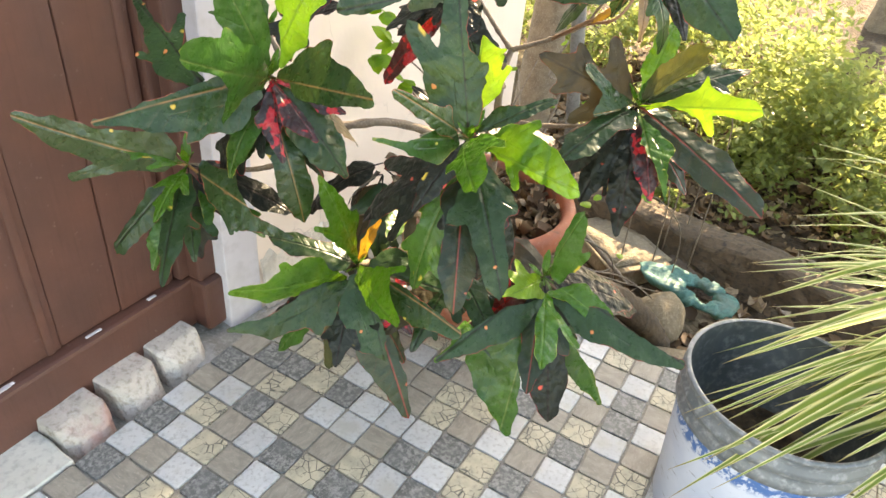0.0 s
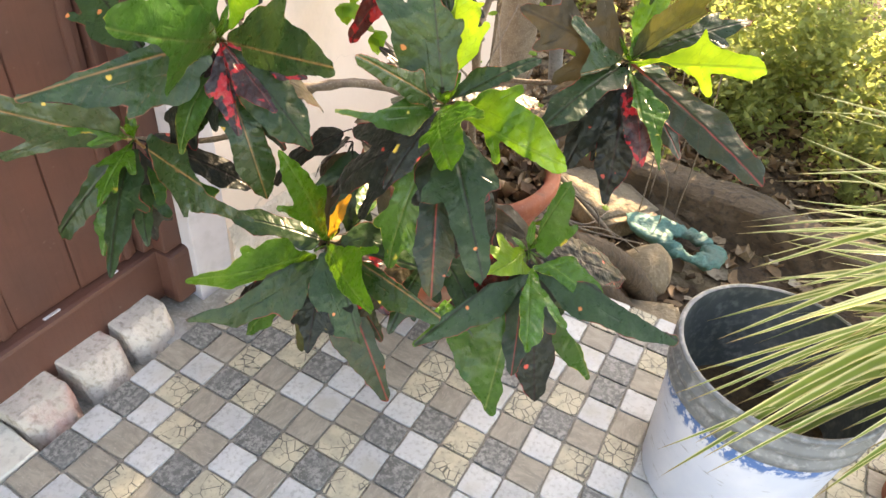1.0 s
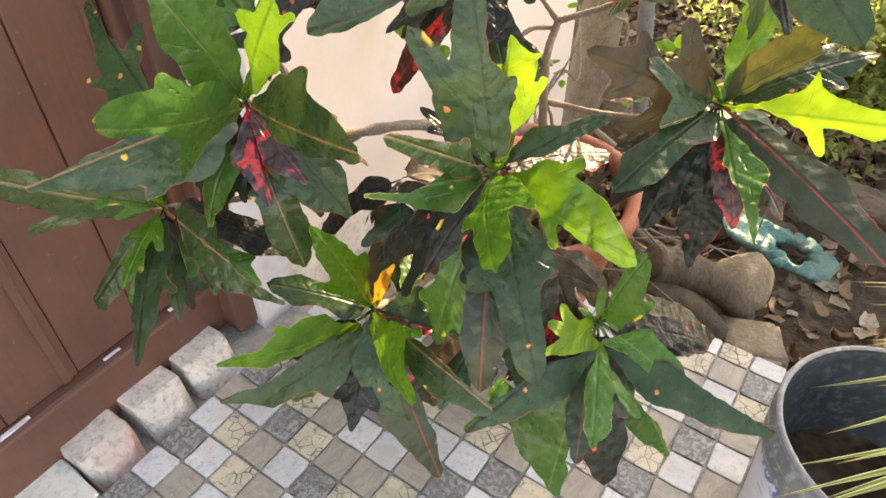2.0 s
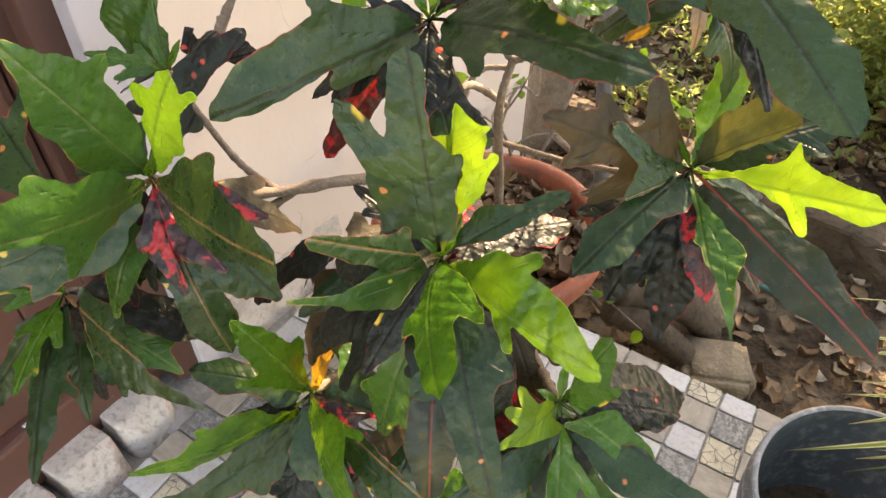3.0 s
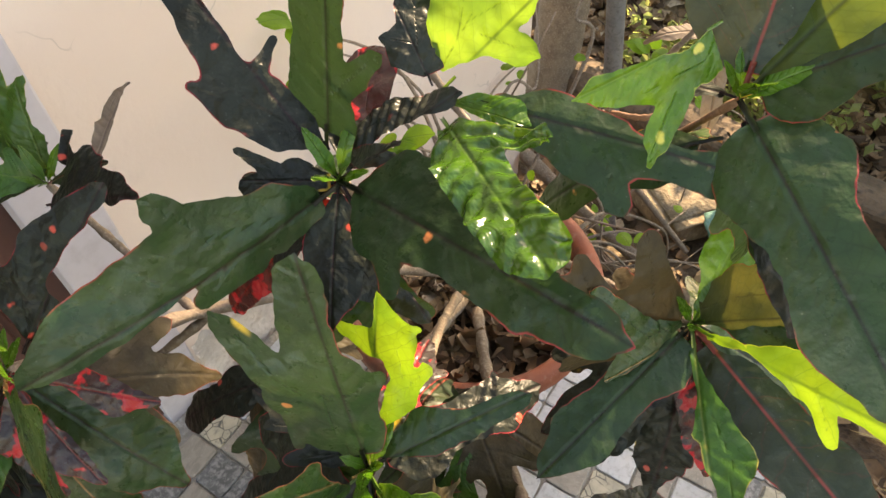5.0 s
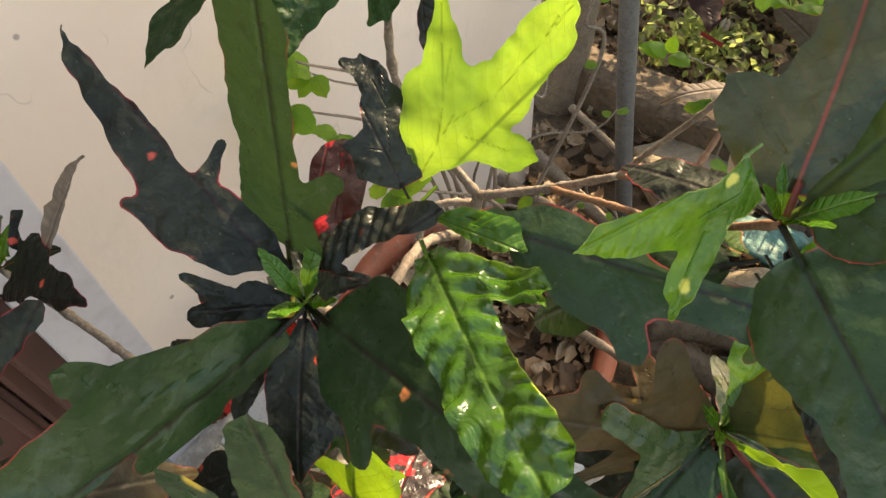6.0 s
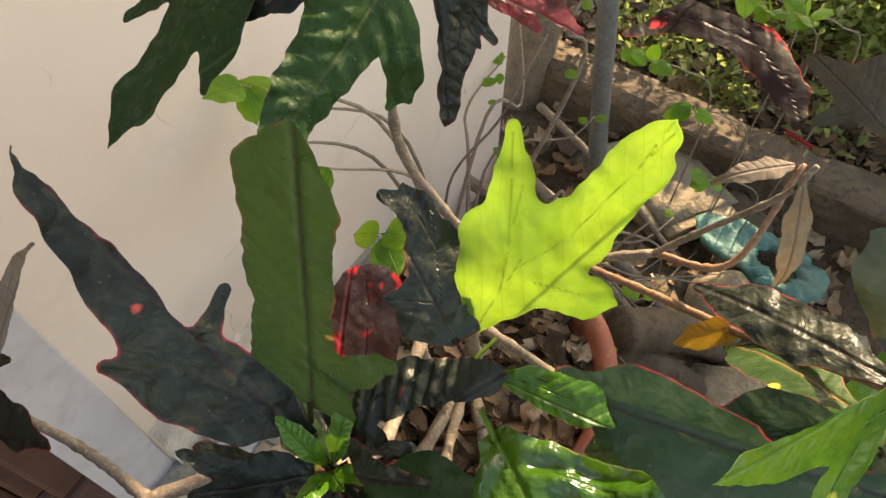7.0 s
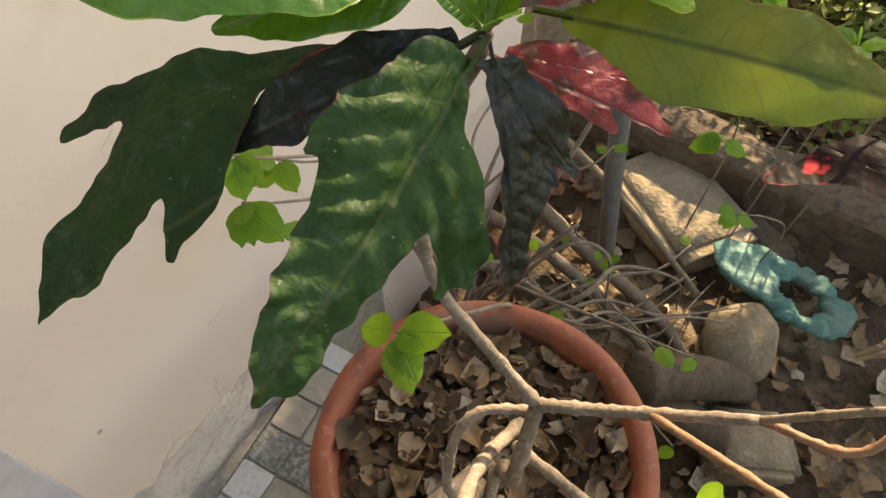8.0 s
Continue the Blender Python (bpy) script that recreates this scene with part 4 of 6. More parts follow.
def stem(pts, r0, r1, mat=BARK, n=26, name="branch", seed=1, knob=0.35, parent=croton, label=""):
    ob = part(name, tube(bmesh.new(), pts, r0, r1, n, 8, knob, seed), mat, parent, label)
    ob.matrix_parent_inverse = Matrix.Translation(-Vector(parent.location))
    return ob


R1, R2, R3, R4 = (0.606, 0.234, 0.774), (0.510, 0.360, 0.975), (0.293, 0.120, 0.826), (0.796, 0.511, 0.797)
R5, R6, R7, R8 = (0.459, 0.140, 0.511), (0.755, 0.303, 0.520), (0.196, 0.015, 0.675), (0.397, 0.668, 1.105)
R9, R10, R11 = (0.760, 0.505, 1.060), (0.127, 0.293, 0.824), (0.698, 0.745, 0.955)
J = (0.480, 0.642, 0.788)
FORK, KNEE = (0.621, 0.672, 0.868), (0.557, 0.660, 0.826)
stem([(PX + 0.03, PY - 0.02, 0.30), (0.465, 0.67, 0.5), (0.485, 0.60, 0.72), J], 0.010, 0.0062, name="trunk", seed=1, knob=0.2)
stem([J, (0.43, 0.648, 0.83), (0.375, 0.655, 0.89), (0.362, 0.672, 0.98), R8], 0.0052, 0.004, TWIG, seed=2)
stem([J, (0.515, 0.650, 0.805), KNEE, FORK], 0.0056, 0.0042, TWIG, seed=3)
stem([(0.476, 0.640, 0.776), (0.442, 0.622, 0.772), (0.430, 0.600, 0.752), (0.436, 0.574, 0.70), (0.44, 0.60, 0.55)], 0.0042, 0.0048, TWIG, seed=14)
stem([KNEE, (0.635, 0.620, 0.885), (0.703, 0.583, 0.938), R9], 0.0036, 0.0028, SHOOT, seed=12)
stem([(0.47, 0.66, 0.62), (0.60, 0.62, 0.66), (0.72, 0.57, 0.72), R4], 0.0055, 0.004, TWIG, seed=13)
stem([FORK, (0.650, 0.670, 0.925), (0.684, 0.668, 0.989), (0.694, 0.675, 1.02)], 0.003, 0.0022, TWIG, seed=4)
stem([FORK, (0.68, 0.672, 0.895), R11], 0.0034, 0.0026, SHOOT, seed=15)
stem([(0.455, 0.68, 0.45), (0.50, 0.52, 0.55), (0.57, 0.36, 0.68), R1], 0.007, 0.005, seed=5)
stem([(0.47, 0.655, 0.70), (0.46, 0.56, 0.78), (0.50, 0.42, 0.86), R2], 0.0058, 0.0046, TWIG, seed=6)
stem([(0.44, 0.69, 0.42), (0.40, 0.52, 0.60), (0.358, 0.385, 0.675), (0.285, 0.305, 0.675), (0.27, 0.20, 0.74), R3], 0.010, 0.006, TWIG, seed=7)
stem([(0.285, 0.305, 0.675), (0.20, 0.31, 0.70), R10], 0.006, 0.004, TWIG, seed=8)
stem([(0.30, 0.33, 0.67), (0.23, 0.17, 0.62), R7], 0.006, 0.004, seed=9)
stem([(0.44, 0.68, 0.36), (0.45, 0.45, 0.42), (0.46, 0.25, 0.47), R5], 0.010, 0.006, seed=10)
stem([(0.47, 0.67, 0.36), (0.60, 0.50, 0.40), (0.70, 0.40, 0.42), R6], 0.010, 0.006, seed=11)
C = croton
# crown of the middle shoot
leaf(C, R1, (0.540, 0.273, 0.988), "dark", [((0.011, 0.038), (0.219, 0.069), 0.019, 0.149), ((0.219, 0.069), (0.462, 0.081), 0.185, 0.201), ((0.476, 0.086), (0.928, 0.02), 0.116, 0.077), ((0.432, 0.148), (0.761, 0.319), 0.099, 0.06), ((0.394, -0.003), (0.483, -0.131), 0.082, 0.039)], face=(0.492, -0.817, 0.301), sag=0.02, cup=0.05)
leaf(C, R1, (0.570, 0.317, 0.910), "lime", [((0.034, 0.043), (0.244, -0.028), 0.012, 0.015), ((0.251, -0.028), (0.508, -0.174), 0.01, 0.097), ((0.508, -0.174), (0.697, -0.314), 0.064, 0.04), ((0.589, -0.167), (0.773, -0.119), 0.07, 0.139), ((0.801, -0.1), (0.962, -0.03), 0.135, 0.049), ((0.745, 0.001), (0.757, 0.216), 0.081, 0.04), ((0.84, -0.131), (0.892, -0.251), 0.053, 0.016)], face=(-0.067, -0.861, 0.504), sag=0.0, cup=0.05)
leaf(C, R1, (0.548, 0.090, 0.887), "rib", [((0.144, 0.059), (0.401, 0.004), 0.022, 0.109), ((0.401, 0.004), (0.698, 0.017), 0.104, 0.068), ((0.698, 0.017), (0.931, 0.012), 0.066, 0.039), ((0.383, -0.01), (0.375, -0.1), 0.112, 0.052)], face=(0.948, -0.178, 0.264), sag=0.04, cup=0.1)
leaf(C, R1, (0.533, 0.064, 0.816), "mid", [((0.146, 0.036), (0.38, 0.071), 0.03, 0.136), ((0.38, 0.071), (0.622, 0.083), 0.132, 0.066), ((0.622, 0.083), (0.974, 0.007), 0.036, 0.01)], face=(0.865, -0.266, 0.425), sag=0.05, cup=0.1)
leaf(C, R1, (0.697, 0.078, 0.791), "green", [((0.078, -0.024), (0.515, 0.076), 0.037, 0.203), ((0.515, 0.076), (0.924, 0.023), 0.197, 0.122), ((0.924, 0.023), (0.979, 0.005), 0.115, 0.04), ((0.473, 0.003), (0.553, -0.126), 0.12, 0.077), ((0.495, 0.169), (0.778, 0.33), 0.083, 0.045)], face=(-0.663, -0.310, 0.681), sag=0.08, cup=0.1, ripple=0.013)
leaf(C, R1, (0.818, 0.174, 0.783), "green", [((0.041, -0.03), (0.381, 0.098), 0.021, 0.097), ((0.381, 0.098), (0.72, 0.071), 0.136, 0.116), ((0.72, 0.071), (0.943, -0.004), 0.117, 0.066), ((0.37, 0.119), (0.522, 0.285), 0.067, 0.035), ((0.44, 0.051), (0.57, -0.146), 0.071, 0.035)], face=(-0.260, -0.852, 0.453), sag=0.07, cup=0.1, ripple=0.012)
leaf(C, R1, (0.702, 0.342, 0.837), "dark", [((0.073, 0.041), (0.408, 0.043), 0.018, 0.135), ((0.408, 0.043), (0.639, -0.016), 0.134, 0.078), ((0.639, -0.016), (0.936, -0.015), 0.078, 0.055)], face=(0.046, -0.535, 0.844), sag=0.05, cup=0.1, ripple=0.014)
leaf(C, R1, (0.760, 0.089, 0.627), "dark", [((0.216, 0.041), (0.454, -0.001), 0.045, 0.176), ((0.475, -0.052), (0.527, -0.172), 0.091, 0.062), ((0.473, 0.105), (0.532, 0.161), 0.093, 0.044), ((0.55, -0.012), (0.943, -0.012), 0.114, 0.08)], face=(0.228, -0.562, 0.795), sag=0.08, cup=0.1)
leaf(C, R1, (0.500, 0.220, 0.840), "black", "oak", 0.95)
leaf(C, R1, (0.588, 0.105, 0.690), "black", "plain", 1.0)
leaf(C, R1, (0.690, 0.400, 0.740), "black", "waist", 1.1)
leaf(C, R1, (0.480, 0.300, 0.720), "dark", "waist", 1.2)
leaf(C, R1, (0.560, 0.400, 0.720), "blotch", "oak", 1.1)
# crown of the tall shoot
leaf(C, R2, (0.443, 0.110, 0.967), "dark", [((0.023, 0.025), (0.234, -0.025), 0.014, 0.112), ((0.234, -0.025), (0.479, -0.105), 0.087, 0.112), ((0.479, -0.105), (0.853, -0.047), 0.105, 0.091), ((0.853, -0.047), (0.959, -0.017), 0.085, 0.048), ((0.456, -0.149), (0.512, -0.254), 0.058, 0.039), ((0.384, -0.004), (0.528, 0.054), 0.1, 0.042)], face=(0.899, -0.253, 0.357), sag=0.05, cup=0.04)
leaf(C, R2, (0.770, 0.313, 1.016), "dark", [((0.07, -0.012), (0.256, 0.015), 0.013, 0.144), ((0.256, 0.015), (0.423, 0.035), 0.165, 0.135), ((0.423, 0.035), (0.726, -0.025), 0.112, 0.087), ((0.726, -0.025), (0.912, -0.011), 0.089, 0.065), ((0.912, -0.011), (0.99, -0.002), 0.056, 0.009), ((0.315, -0.102), (0.394, -0.183), 0.052, 0.034), ((0.321, 0.119), (0.371, 0.176), 0.077, 0.045)], face=(-0.219, -0.475, 0.852), sag=0.05, cup=0.04)
leaf(C, R2, (0.320, 0.390, 1.119), "black", [((0.102, -0.032), (0.266, 0.019), 0.008, 0.096), ((0.266, 0.019), (0.42, 0.083), 0.108, 0.11), ((0.42, 0.083), (0.674, 0.045), 0.087, 0.052), ((0.674, 0.045), (0.903, 0.03), 0.052, 0.031), ((0.903, 0.03), (0.987, 0.003), 0.025, 0.004), ((0.432, 0.133), (0.522, 0.186), 0.052, 0.023), ((0.426, 0.018), (0.481, -0.115), 0.043, 0.019)], face=(0.491, -0.455, 0.743), sag=0.03, cup=0.05, ripple=0.008, cells_n=80)
leaf(C, (0.489, 0.375, 0.986), (0.499, 0.407, 1.204), "dark", [((0.015, 0.006), (0.142, 0.035), 0.012, 0.122), ((0.142, 0.035), (0.319, 0.042), 0.156, 0.114), ((0.251, -0.018), (0.433, -0.175), 0.063, 0.038), ((0.119, 0.088), (0.01, 0.207), 0.074, 0.056), ((0.319, 0.042), (0.606, 0.044), 0.118, 0.104), ((0.606, 0.044), (0.817, 0.033), 0.1, 0.114), ((0.817, 0.033), (0.917, 0.016), 0.103, 0.051), ((0.917, 0.016), (0.996, 0.006), 0.042, 0.004)], face=(0.025, -0.989, 0.145), sag=0.0, cup=0.03, ripple=0.005, cells_n=90)
leaf(C, (0.559, 0.434, 1.033), (0.618, 0.535, 1.115), "limelit", [((0.019, 0.035), (0.076, 0.079), 0.009, 0.011), ((0.073, 0.075), (0.25, 0.125), 0.008, 0.129), ((0.25, 0.125), (0.414, 0.243), 0.109, 0.179), ((0.414, 0.243), (0.602, 0.437), 0.117, 0.066), ((0.602, 0.437), (0.705, 0.54), 0.044, 0.02), ((0.339, 0.161), (0.577, 0.093), 0.196, 0.164), ((0.577, 0.093), (0.899, 0.12), 0.116, 0.125), ((0.899, 0.12), (1.009, 0.149), 0.088, 0.07), ((0.363, 0.064), (0.464, -0.144), 0.101, 0.089)], face=(0.531, -0.699, 0.479), sag=-0.02, cup=0.0, ripple=0.008, cells_n=90)
leaf(C, (0.575, 0.413, 1.029), (0.718, 0.300, 1.062), "wet", [((0.012, 0.001), (0.289, -0.013), 0.014, 0.12), ((0.289, -0.013), (0.649, -0.019), 0.13, 0.112), ((0.649, -0.019), (0.875, 0.007), 0.115, 0.119), ((0.875, 0.007), (0.952, -0.007), 0.112, 0.032), ((0.228, 0.048), (0.418, 0.212), 0.071, 0.074), ((0.418, 0.212), (0.595, 0.246), 0.043, 0.013)], face=(-0.385, -0.221, 0.896), sag=0.05, cup=0.1, ripple=0.03, cells_n=90)
leaf(C, R2, (0.577, 0.428, 1.043), "black", [((0.04, 0.022), (0.169, 0.206), 0.035, 0.175), ((0.169, 0.206), (0.541, 0.173), 0.102, 0.113), ((0.541, 0.173), (0.939, 0.016), 0.101, 0.077), ((0.22, 0.053), (0.405, -0.094), 0.093, 0.04)], face=(0.032, -0.720, 0.694), sag=0.05, cup=0.5, ripple=0.035, cells_n=70)
leaf(C, (0.556, 0.429, 1.041), (0.488, 0.459, 1.103), "black", [((0.014, -0.081), (0.315, -0.019), 0.036, 0.249), ((0.315, -0.019), (0.601, -0.139), 0.152, 0.159), ((0.601, -0.139), (0.822, -0.147), 0.105, 0.109), ((0.822, -0.147), (0.969, -0.034), 0.088, 0.032), ((0.331, -0.028), (0.466, 0.168), 0.103, 0.049)], face=(0.484, -0.459, 0.745), sag=0.05, cup=0.1, ripple=0.016, cells_n=70)
leaf(C, R2, (0.471, 0.448, 1.027), "blotch", [((0.062, -0.026), (0.425, -0.145), 0.019, 0.147), ((0.425, -0.145), (0.867, -0.115), 0.161, 0.211), ((0.867, -0.115), (1.004, -0.088), 0.148, 0.036)], face=(0.037, -0.501, 0.865), sag=0.05, cup=0.1)
leaf(C, R2, (0.444, 0.303, 0.990), "black", [((-0.024, 0.025), (0.389, -0.019), 0.034, 0.181), ((0.389, -0.019), (0.808, 0.053), 0.173, 0.085), ((0.593, -0.096), (0.882, -0.257), 0.083, 0.04)], face=(0.548, -0.440, 0.711), sag=0.05, cup=0.1, ripple=0.02)
leaf(C, R2, (0.605, 0.338, 0.876), "black", [((0.072, -0.012), (0.312, -0.162), 0.018, 0.132), ((0.312, -0.162), (0.604, -0.172), 0.106, 0.12), ((0.604, -0.172), (0.965, -0.016), 0.107, 0.05)], face=(0.534, -0.553, 0.639), sag=0.05, cup=0.1)
leaf(C, R2, (0.403, 0.285, 0.800), "blotch", [((0.096, 0.027), (0.615, -0.011), 0.023, 0.104), ((0.615, -0.011), (0.928, 0.007), 0.101, 0.059)], face=(0.036, -0.926, 0.377), sag=0.05, cup=0.1)
leaf(C, (0.579, 0.437, 1.031), (0.828, 0.483, 1.018), "dark", [((0.03, -0.001), (0.109, 0.037), 0.004, 0.02), ((0.109, 0.037), (0.249, 0.01), 0.023, 0.076), ((0.249, 0.01), (0.43, -0.044), 0.092, 0.113), ((0.43, -0.044), (0.583, -0.032), 0.09, 0.057), ((0.583, -0.032), (0.892, -0.01), 0.055, 0.066), ((0.892, -0.01), (0.971, -0.007), 0.063, 0.026), ((0.45, -0.065), (0.521, -0.167), 0.062, 0.043)], face=(0.137, -0.504, 0.853), cup=0.1, ripple=0.007)
leaf(C, (0.733, 0.497, 1.118), (0.675, 0.402, 1.095), "green", [((0.04, 0.017), (0.18, 0.154), 0.048, 0.127), ((0.18, 0.154), (0.434, 0.146), 0.088, 0.144), ((0.434, 0.146), (0.817, 0.022), 0.133, 0.087), ((0.817, 0.022), (0.98, 0.001), 0.076, 0.012), ((0.398, 0.231), (0.596, 0.433), 0.112, 0.088), ((0.596, 0.433), (0.685, 0.558), 0.054, 0.014)], face=(0.642, -0.529, 0.555), cup=0.1, ripple=0.008)
leaf(C, (0.568, 0.431, 1.029), (0.638, 0.432, 1.035), "green", [((0.041, 0.008), (0.354, 0.069), 0.03, 0.114), ((0.354, 0.069), (0.743, 0.084), 0.132, 0.169), ((0.743, 0.084), (0.979, 0.028), 0.146, 0.032)], face=(-0.067, -0.455, 0.888), sag=0.05, cup=0.1, ripple=0.02)
leaf(C, R2, (0.498, 0.315, 0.812), "black", [((0.035, 0.016), (0.326, 0.001), 0.021, 0.091), ((0.326, 0.001), (0.927, 0.003), 0.092, 0.039)], face=(0.416, -0.884, 0.211), sag=0.05, cup=0.1)
leaf(C, R2, (0.571, 0.362, 1.042), "black", [((0.062, 0.224), (0.485, 0.055), 0.046, 0.098), ((0.485, 0.055), (1.009, 0.007), 0.083, 0.017)], face=(-0.586, -0.596, 0.549), sag=0.05, cup=0.1, ripple=0.02)
leaf(C, R2, (0.560, 0.270, 0.910), "black", "plain", 1.5)
leaf(C, R2, (0.420, 0.260, 0.900), "black", "oak", 1.1)
# crown above and beyond it
leaf(C, R9, (0.735, 0.640, 1.230), "redrib", [((0.06, 0), (0.2, 0), 0.03, 0.15), ((0.18, 0.05), (0.27, 0.15), 0.10, 0.08), ((0.18, -0.05), (0.30, -0.18), 0.10, 0.08), ((0.2, 0), (0.4, 0), 0.15, 0.10), ((0.4, 0), (0.95, 0), 0.09, 0.05)], 1.05)
leaf(C, R9, (0.840, 0.620, 1.190), "olive", "plain", 1.5)
leaf(C, R9, (0.890, 0.560, 1.150), "dark", "waist", 1.3)
leaf(C, R9, (0.930, 0.370, 0.985), "dark", "waist", 1.2, roll=25)
leaf(C, R9, (0.860, 0.420, 0.950), "black", "plain", 0.8)
leaf(C, R9, (0.650, 0.560, 1.000), "black", "plain", 0.9)
leaf(C, (0.705, 0.60, 0.935), (0.66, 0.575, 0.90), "yellow", "plain", 1.2)
# crown over the doorstep
leaf(C, R3, (0.384, 0.117, 0.988), "green", [((0.216, -0.073), (0.597, -0.051), 0.021, 0.115), ((0.597, -0.051), (0.907, -0.0), 0.15, 0.074), ((0.763, -0.025), (0.671, 0.174), 0.095, 0.056), ((0.789, -0.05), (0.982, -0.142), 0.052, 0.027)], face=(-0.017, -1.000, -0.009), sag=0.05, cup=0.1)
leaf(C, R3, (0.365, -0.118, 0.937), "mid", [((-0.021, 0.05), (0.419, -0.023), 0.022, 0.131), ((0.419, -0.023), (0.729, -0.068), 0.148, 0.084), ((0.729, -0.068), (0.901, -0.045), 0.09, 0.08), ((0.901, -0.045), (0.976, 0.003), 0.071, 0.012), ((0.569, -0.093), (0.729, -0.174), 0.06, 0.034), ((0.481, 0.015), (0.438, 0.23), 0.1, 0.055)], face=(0.955, 0.179, -0.238), sag=0.08, cup=0.1)
leaf(C, R3, (0.546, 0.057, 0.879), "rib", [((0.141, 0.021), (0.412, 0.065), 0.019, 0.099), ((0.412, 0.065), (0.702, 0.036), 0.15, 0.118), ((0.702, 0.036), (0.925, -0.013), 0.109, 0.055), ((0.392, 0.12), (0.562, 0.223), 0.06, 0.037)], face=(-0.294, -0.885, 0.362), cup=0.1)
leaf(C, R3, (0.404, 0.183, 0.773), "blotch", [((0.051, -0.007), (0.392, 0.061), 0.029, 0.076), ((0.392, 0.061), (0.685, -0.033), 0.081, 0.123), ((0.685, -0.033), (0.942, -0.001), 0.12, 0.023)], face=(0.574, -0.433, 0.695), sag=0.05, cup=0.1)
leaf(C, (0.304, 0.138, 0.840), (0.322, 0.268, 0.952), "black", [((0.053, -0.03), (0.318, 0.141), 0.02, 0.14), ((0.318, 0.141), (0.596, 0.136), 0.102, 0.111), ((0.596, 0.136), (0.924, 0.019), 0.11, 0.063), ((0.331, 0.181), (0.201, 0.383), 0.086, 0.044), ((0.305, 0.101), (0.307, -0.032), 0.126, 0.056)], face=(0.435, -0.622, 0.651), sag=0.04, cup=0.1)
leaf(C, R3, (0.189, -0.136, 0.803), "rib", [((0.016, 0.04), (0.285, 0.08), 0.014, 0.124), ((0.32, 0.093), (0.717, 0.06), 0.154, 0.078), ((0.717, 0.06), (0.984, 0.004), 0.069, 0.015), ((0.357, 0.11), (0.542, 0.209), 0.08, 0.043), ((0.329, 0.047), (0.25, -0.061), 0.102, 0.034)], face=(0.739, -0.352, 0.574), sag=0.05, cup=0.1)
leaf(C, (0.243, 0.036, 0.810), (-0.006, 0.112, 0.896), "dark", [((0.042, 0.003), (0.333, 0.07), 0.023, 0.102), ((0.333, 0.07), (0.598, 0.041), 0.102, 0.061), ((0.598, 0.041), (0.946, 0.002), 0.05, 0.025), ((0.357, 0.036), (0.596, -0.16), 0.054, 0.029), ((0.333, 0.089), (0.511, 0.185), 0.045, 0.019)], face=(0.124, -0.537, 0.834), sag=0.04, cup=0.1)
leaf(C, R3, (0.268, 0.036, 1.019), "mid", [((0.008, -0.015), (0.352, 0.007), 0.025, 0.138), ((0.352, 0.007), (0.68, -0.026), 0.18, 0.173), ((0.68, -0.026), (0.959, -0.01), 0.149, 0.036), ((0.49, 0.032), (0.628, 0.132), 0.097, 0.039), ((0.636, -0.111), (0.642, -0.228), 0.082, 0.051)], face=(0.982, -0.185, 0.046), sag=0.05, cup=0.1)
leaf(C, R3, (0.353, 0.074, 0.712), "blotch", [((0.103, -0.013), (0.504, -0.118), 0.02, 0.124), ((0.504, -0.118), (0.979, 0.005), 0.128, 0.035)], face=(0.626, -0.550, 0.553), sag=0.05, cup=0.1, ripple=0.016)
leaf(C, R3, (0.402, 0.100, 0.757), "blotch", [((0.129, -0.026), (0.639, -0.082), 0.03, 0.136), ((0.639, -0.082), (0.996, 0.005), 0.147, 0.036)], face=(0.413, -0.468, 0.781), sag=0.05, cup=0.1, ripple=0.016)
leaf(C, R3, (0.330, 0.080, 0.695), "blotch", "trident", 0.95)
leaf(C, R3, (0.430, 0.148, 0.675), "dark", "plain", 1.45, ripple=0.018)
leaf(C, R3, (0.310, 0.200, 0.640), "black", "waist", 1.3)
leaf(C, R3, (0.240, 0.040, 0.640), "black", "oak", 1.1)
leaf(C, R3, (0.150, 0.130, 0.840), "dark", "oak", 1.1)
# low shoot beside the door
leaf(C, R7, (0.001, -0.147, 0.761), "rib", [((-0.004, -0.079), (0.216, -0.029), 0.02, 0.107), ((0.216, -0.029), (0.461, 0.026), 0.136, 0.121), ((0.461, 0.026), (0.745, 0.011), 0.116, 0.099), ((0.745, 0.011), (0.97, -0.005), 0.088, 0.03), ((0.385, 0.098), (0.608, 0.261), 0.059, 0.029)], face=(0.671, -0.722, 0.169), sag=0.05, cup=0.1)
leaf(C, R7, (0.303, -0.153, 0.570), "dark", [((0.013, 0.015), (0.312, 0.028), 0.022, 0.084), ((0.312, 0.028), (0.715, 0.018), 0.11, 0.089), ((0.715, 0.018), (0.982, 0.01), 0.082, 0.02), ((0.451, 0.025), (0.561, 0.198), 0.043, 0.023)], face=(0.055, -0.503, 0.862), sag=0.05, cup=0.1)
leaf(C, R7, (0.121, -0.110, 0.529), "dark", [((0.02, 0.053), (0.36, 0.019), 0.027, 0.127), ((0.36, 0.019), (0.892, 0.034), 0.113, 0.066)], face=(0.320, -0.796, 0.514), sag=0.05, cup=0.1)
leaf(C, R7, (0.444, 0.003, 0.635), "rib", [((0.05, 0.074), (0.331, 0.003), 0.019, 0.105), ((0.331, 0.003), (0.61, -0.088), 0.121, 0.074), ((0.61, -0.088), (0.965, -0.012), 0.065, 0.014), ((0.385, -0.006), (0.347, 0.097), 0.1, 0.042), ((0.484, -0.102), (0.574, -0.202), 0.055, 0.021)], face=(0.062, -0.783, 0.619), sag=0.05, cup=0.1)
leaf(C, R7, (0.250, -0.110, 0.640), "green", "oak", 0.75)
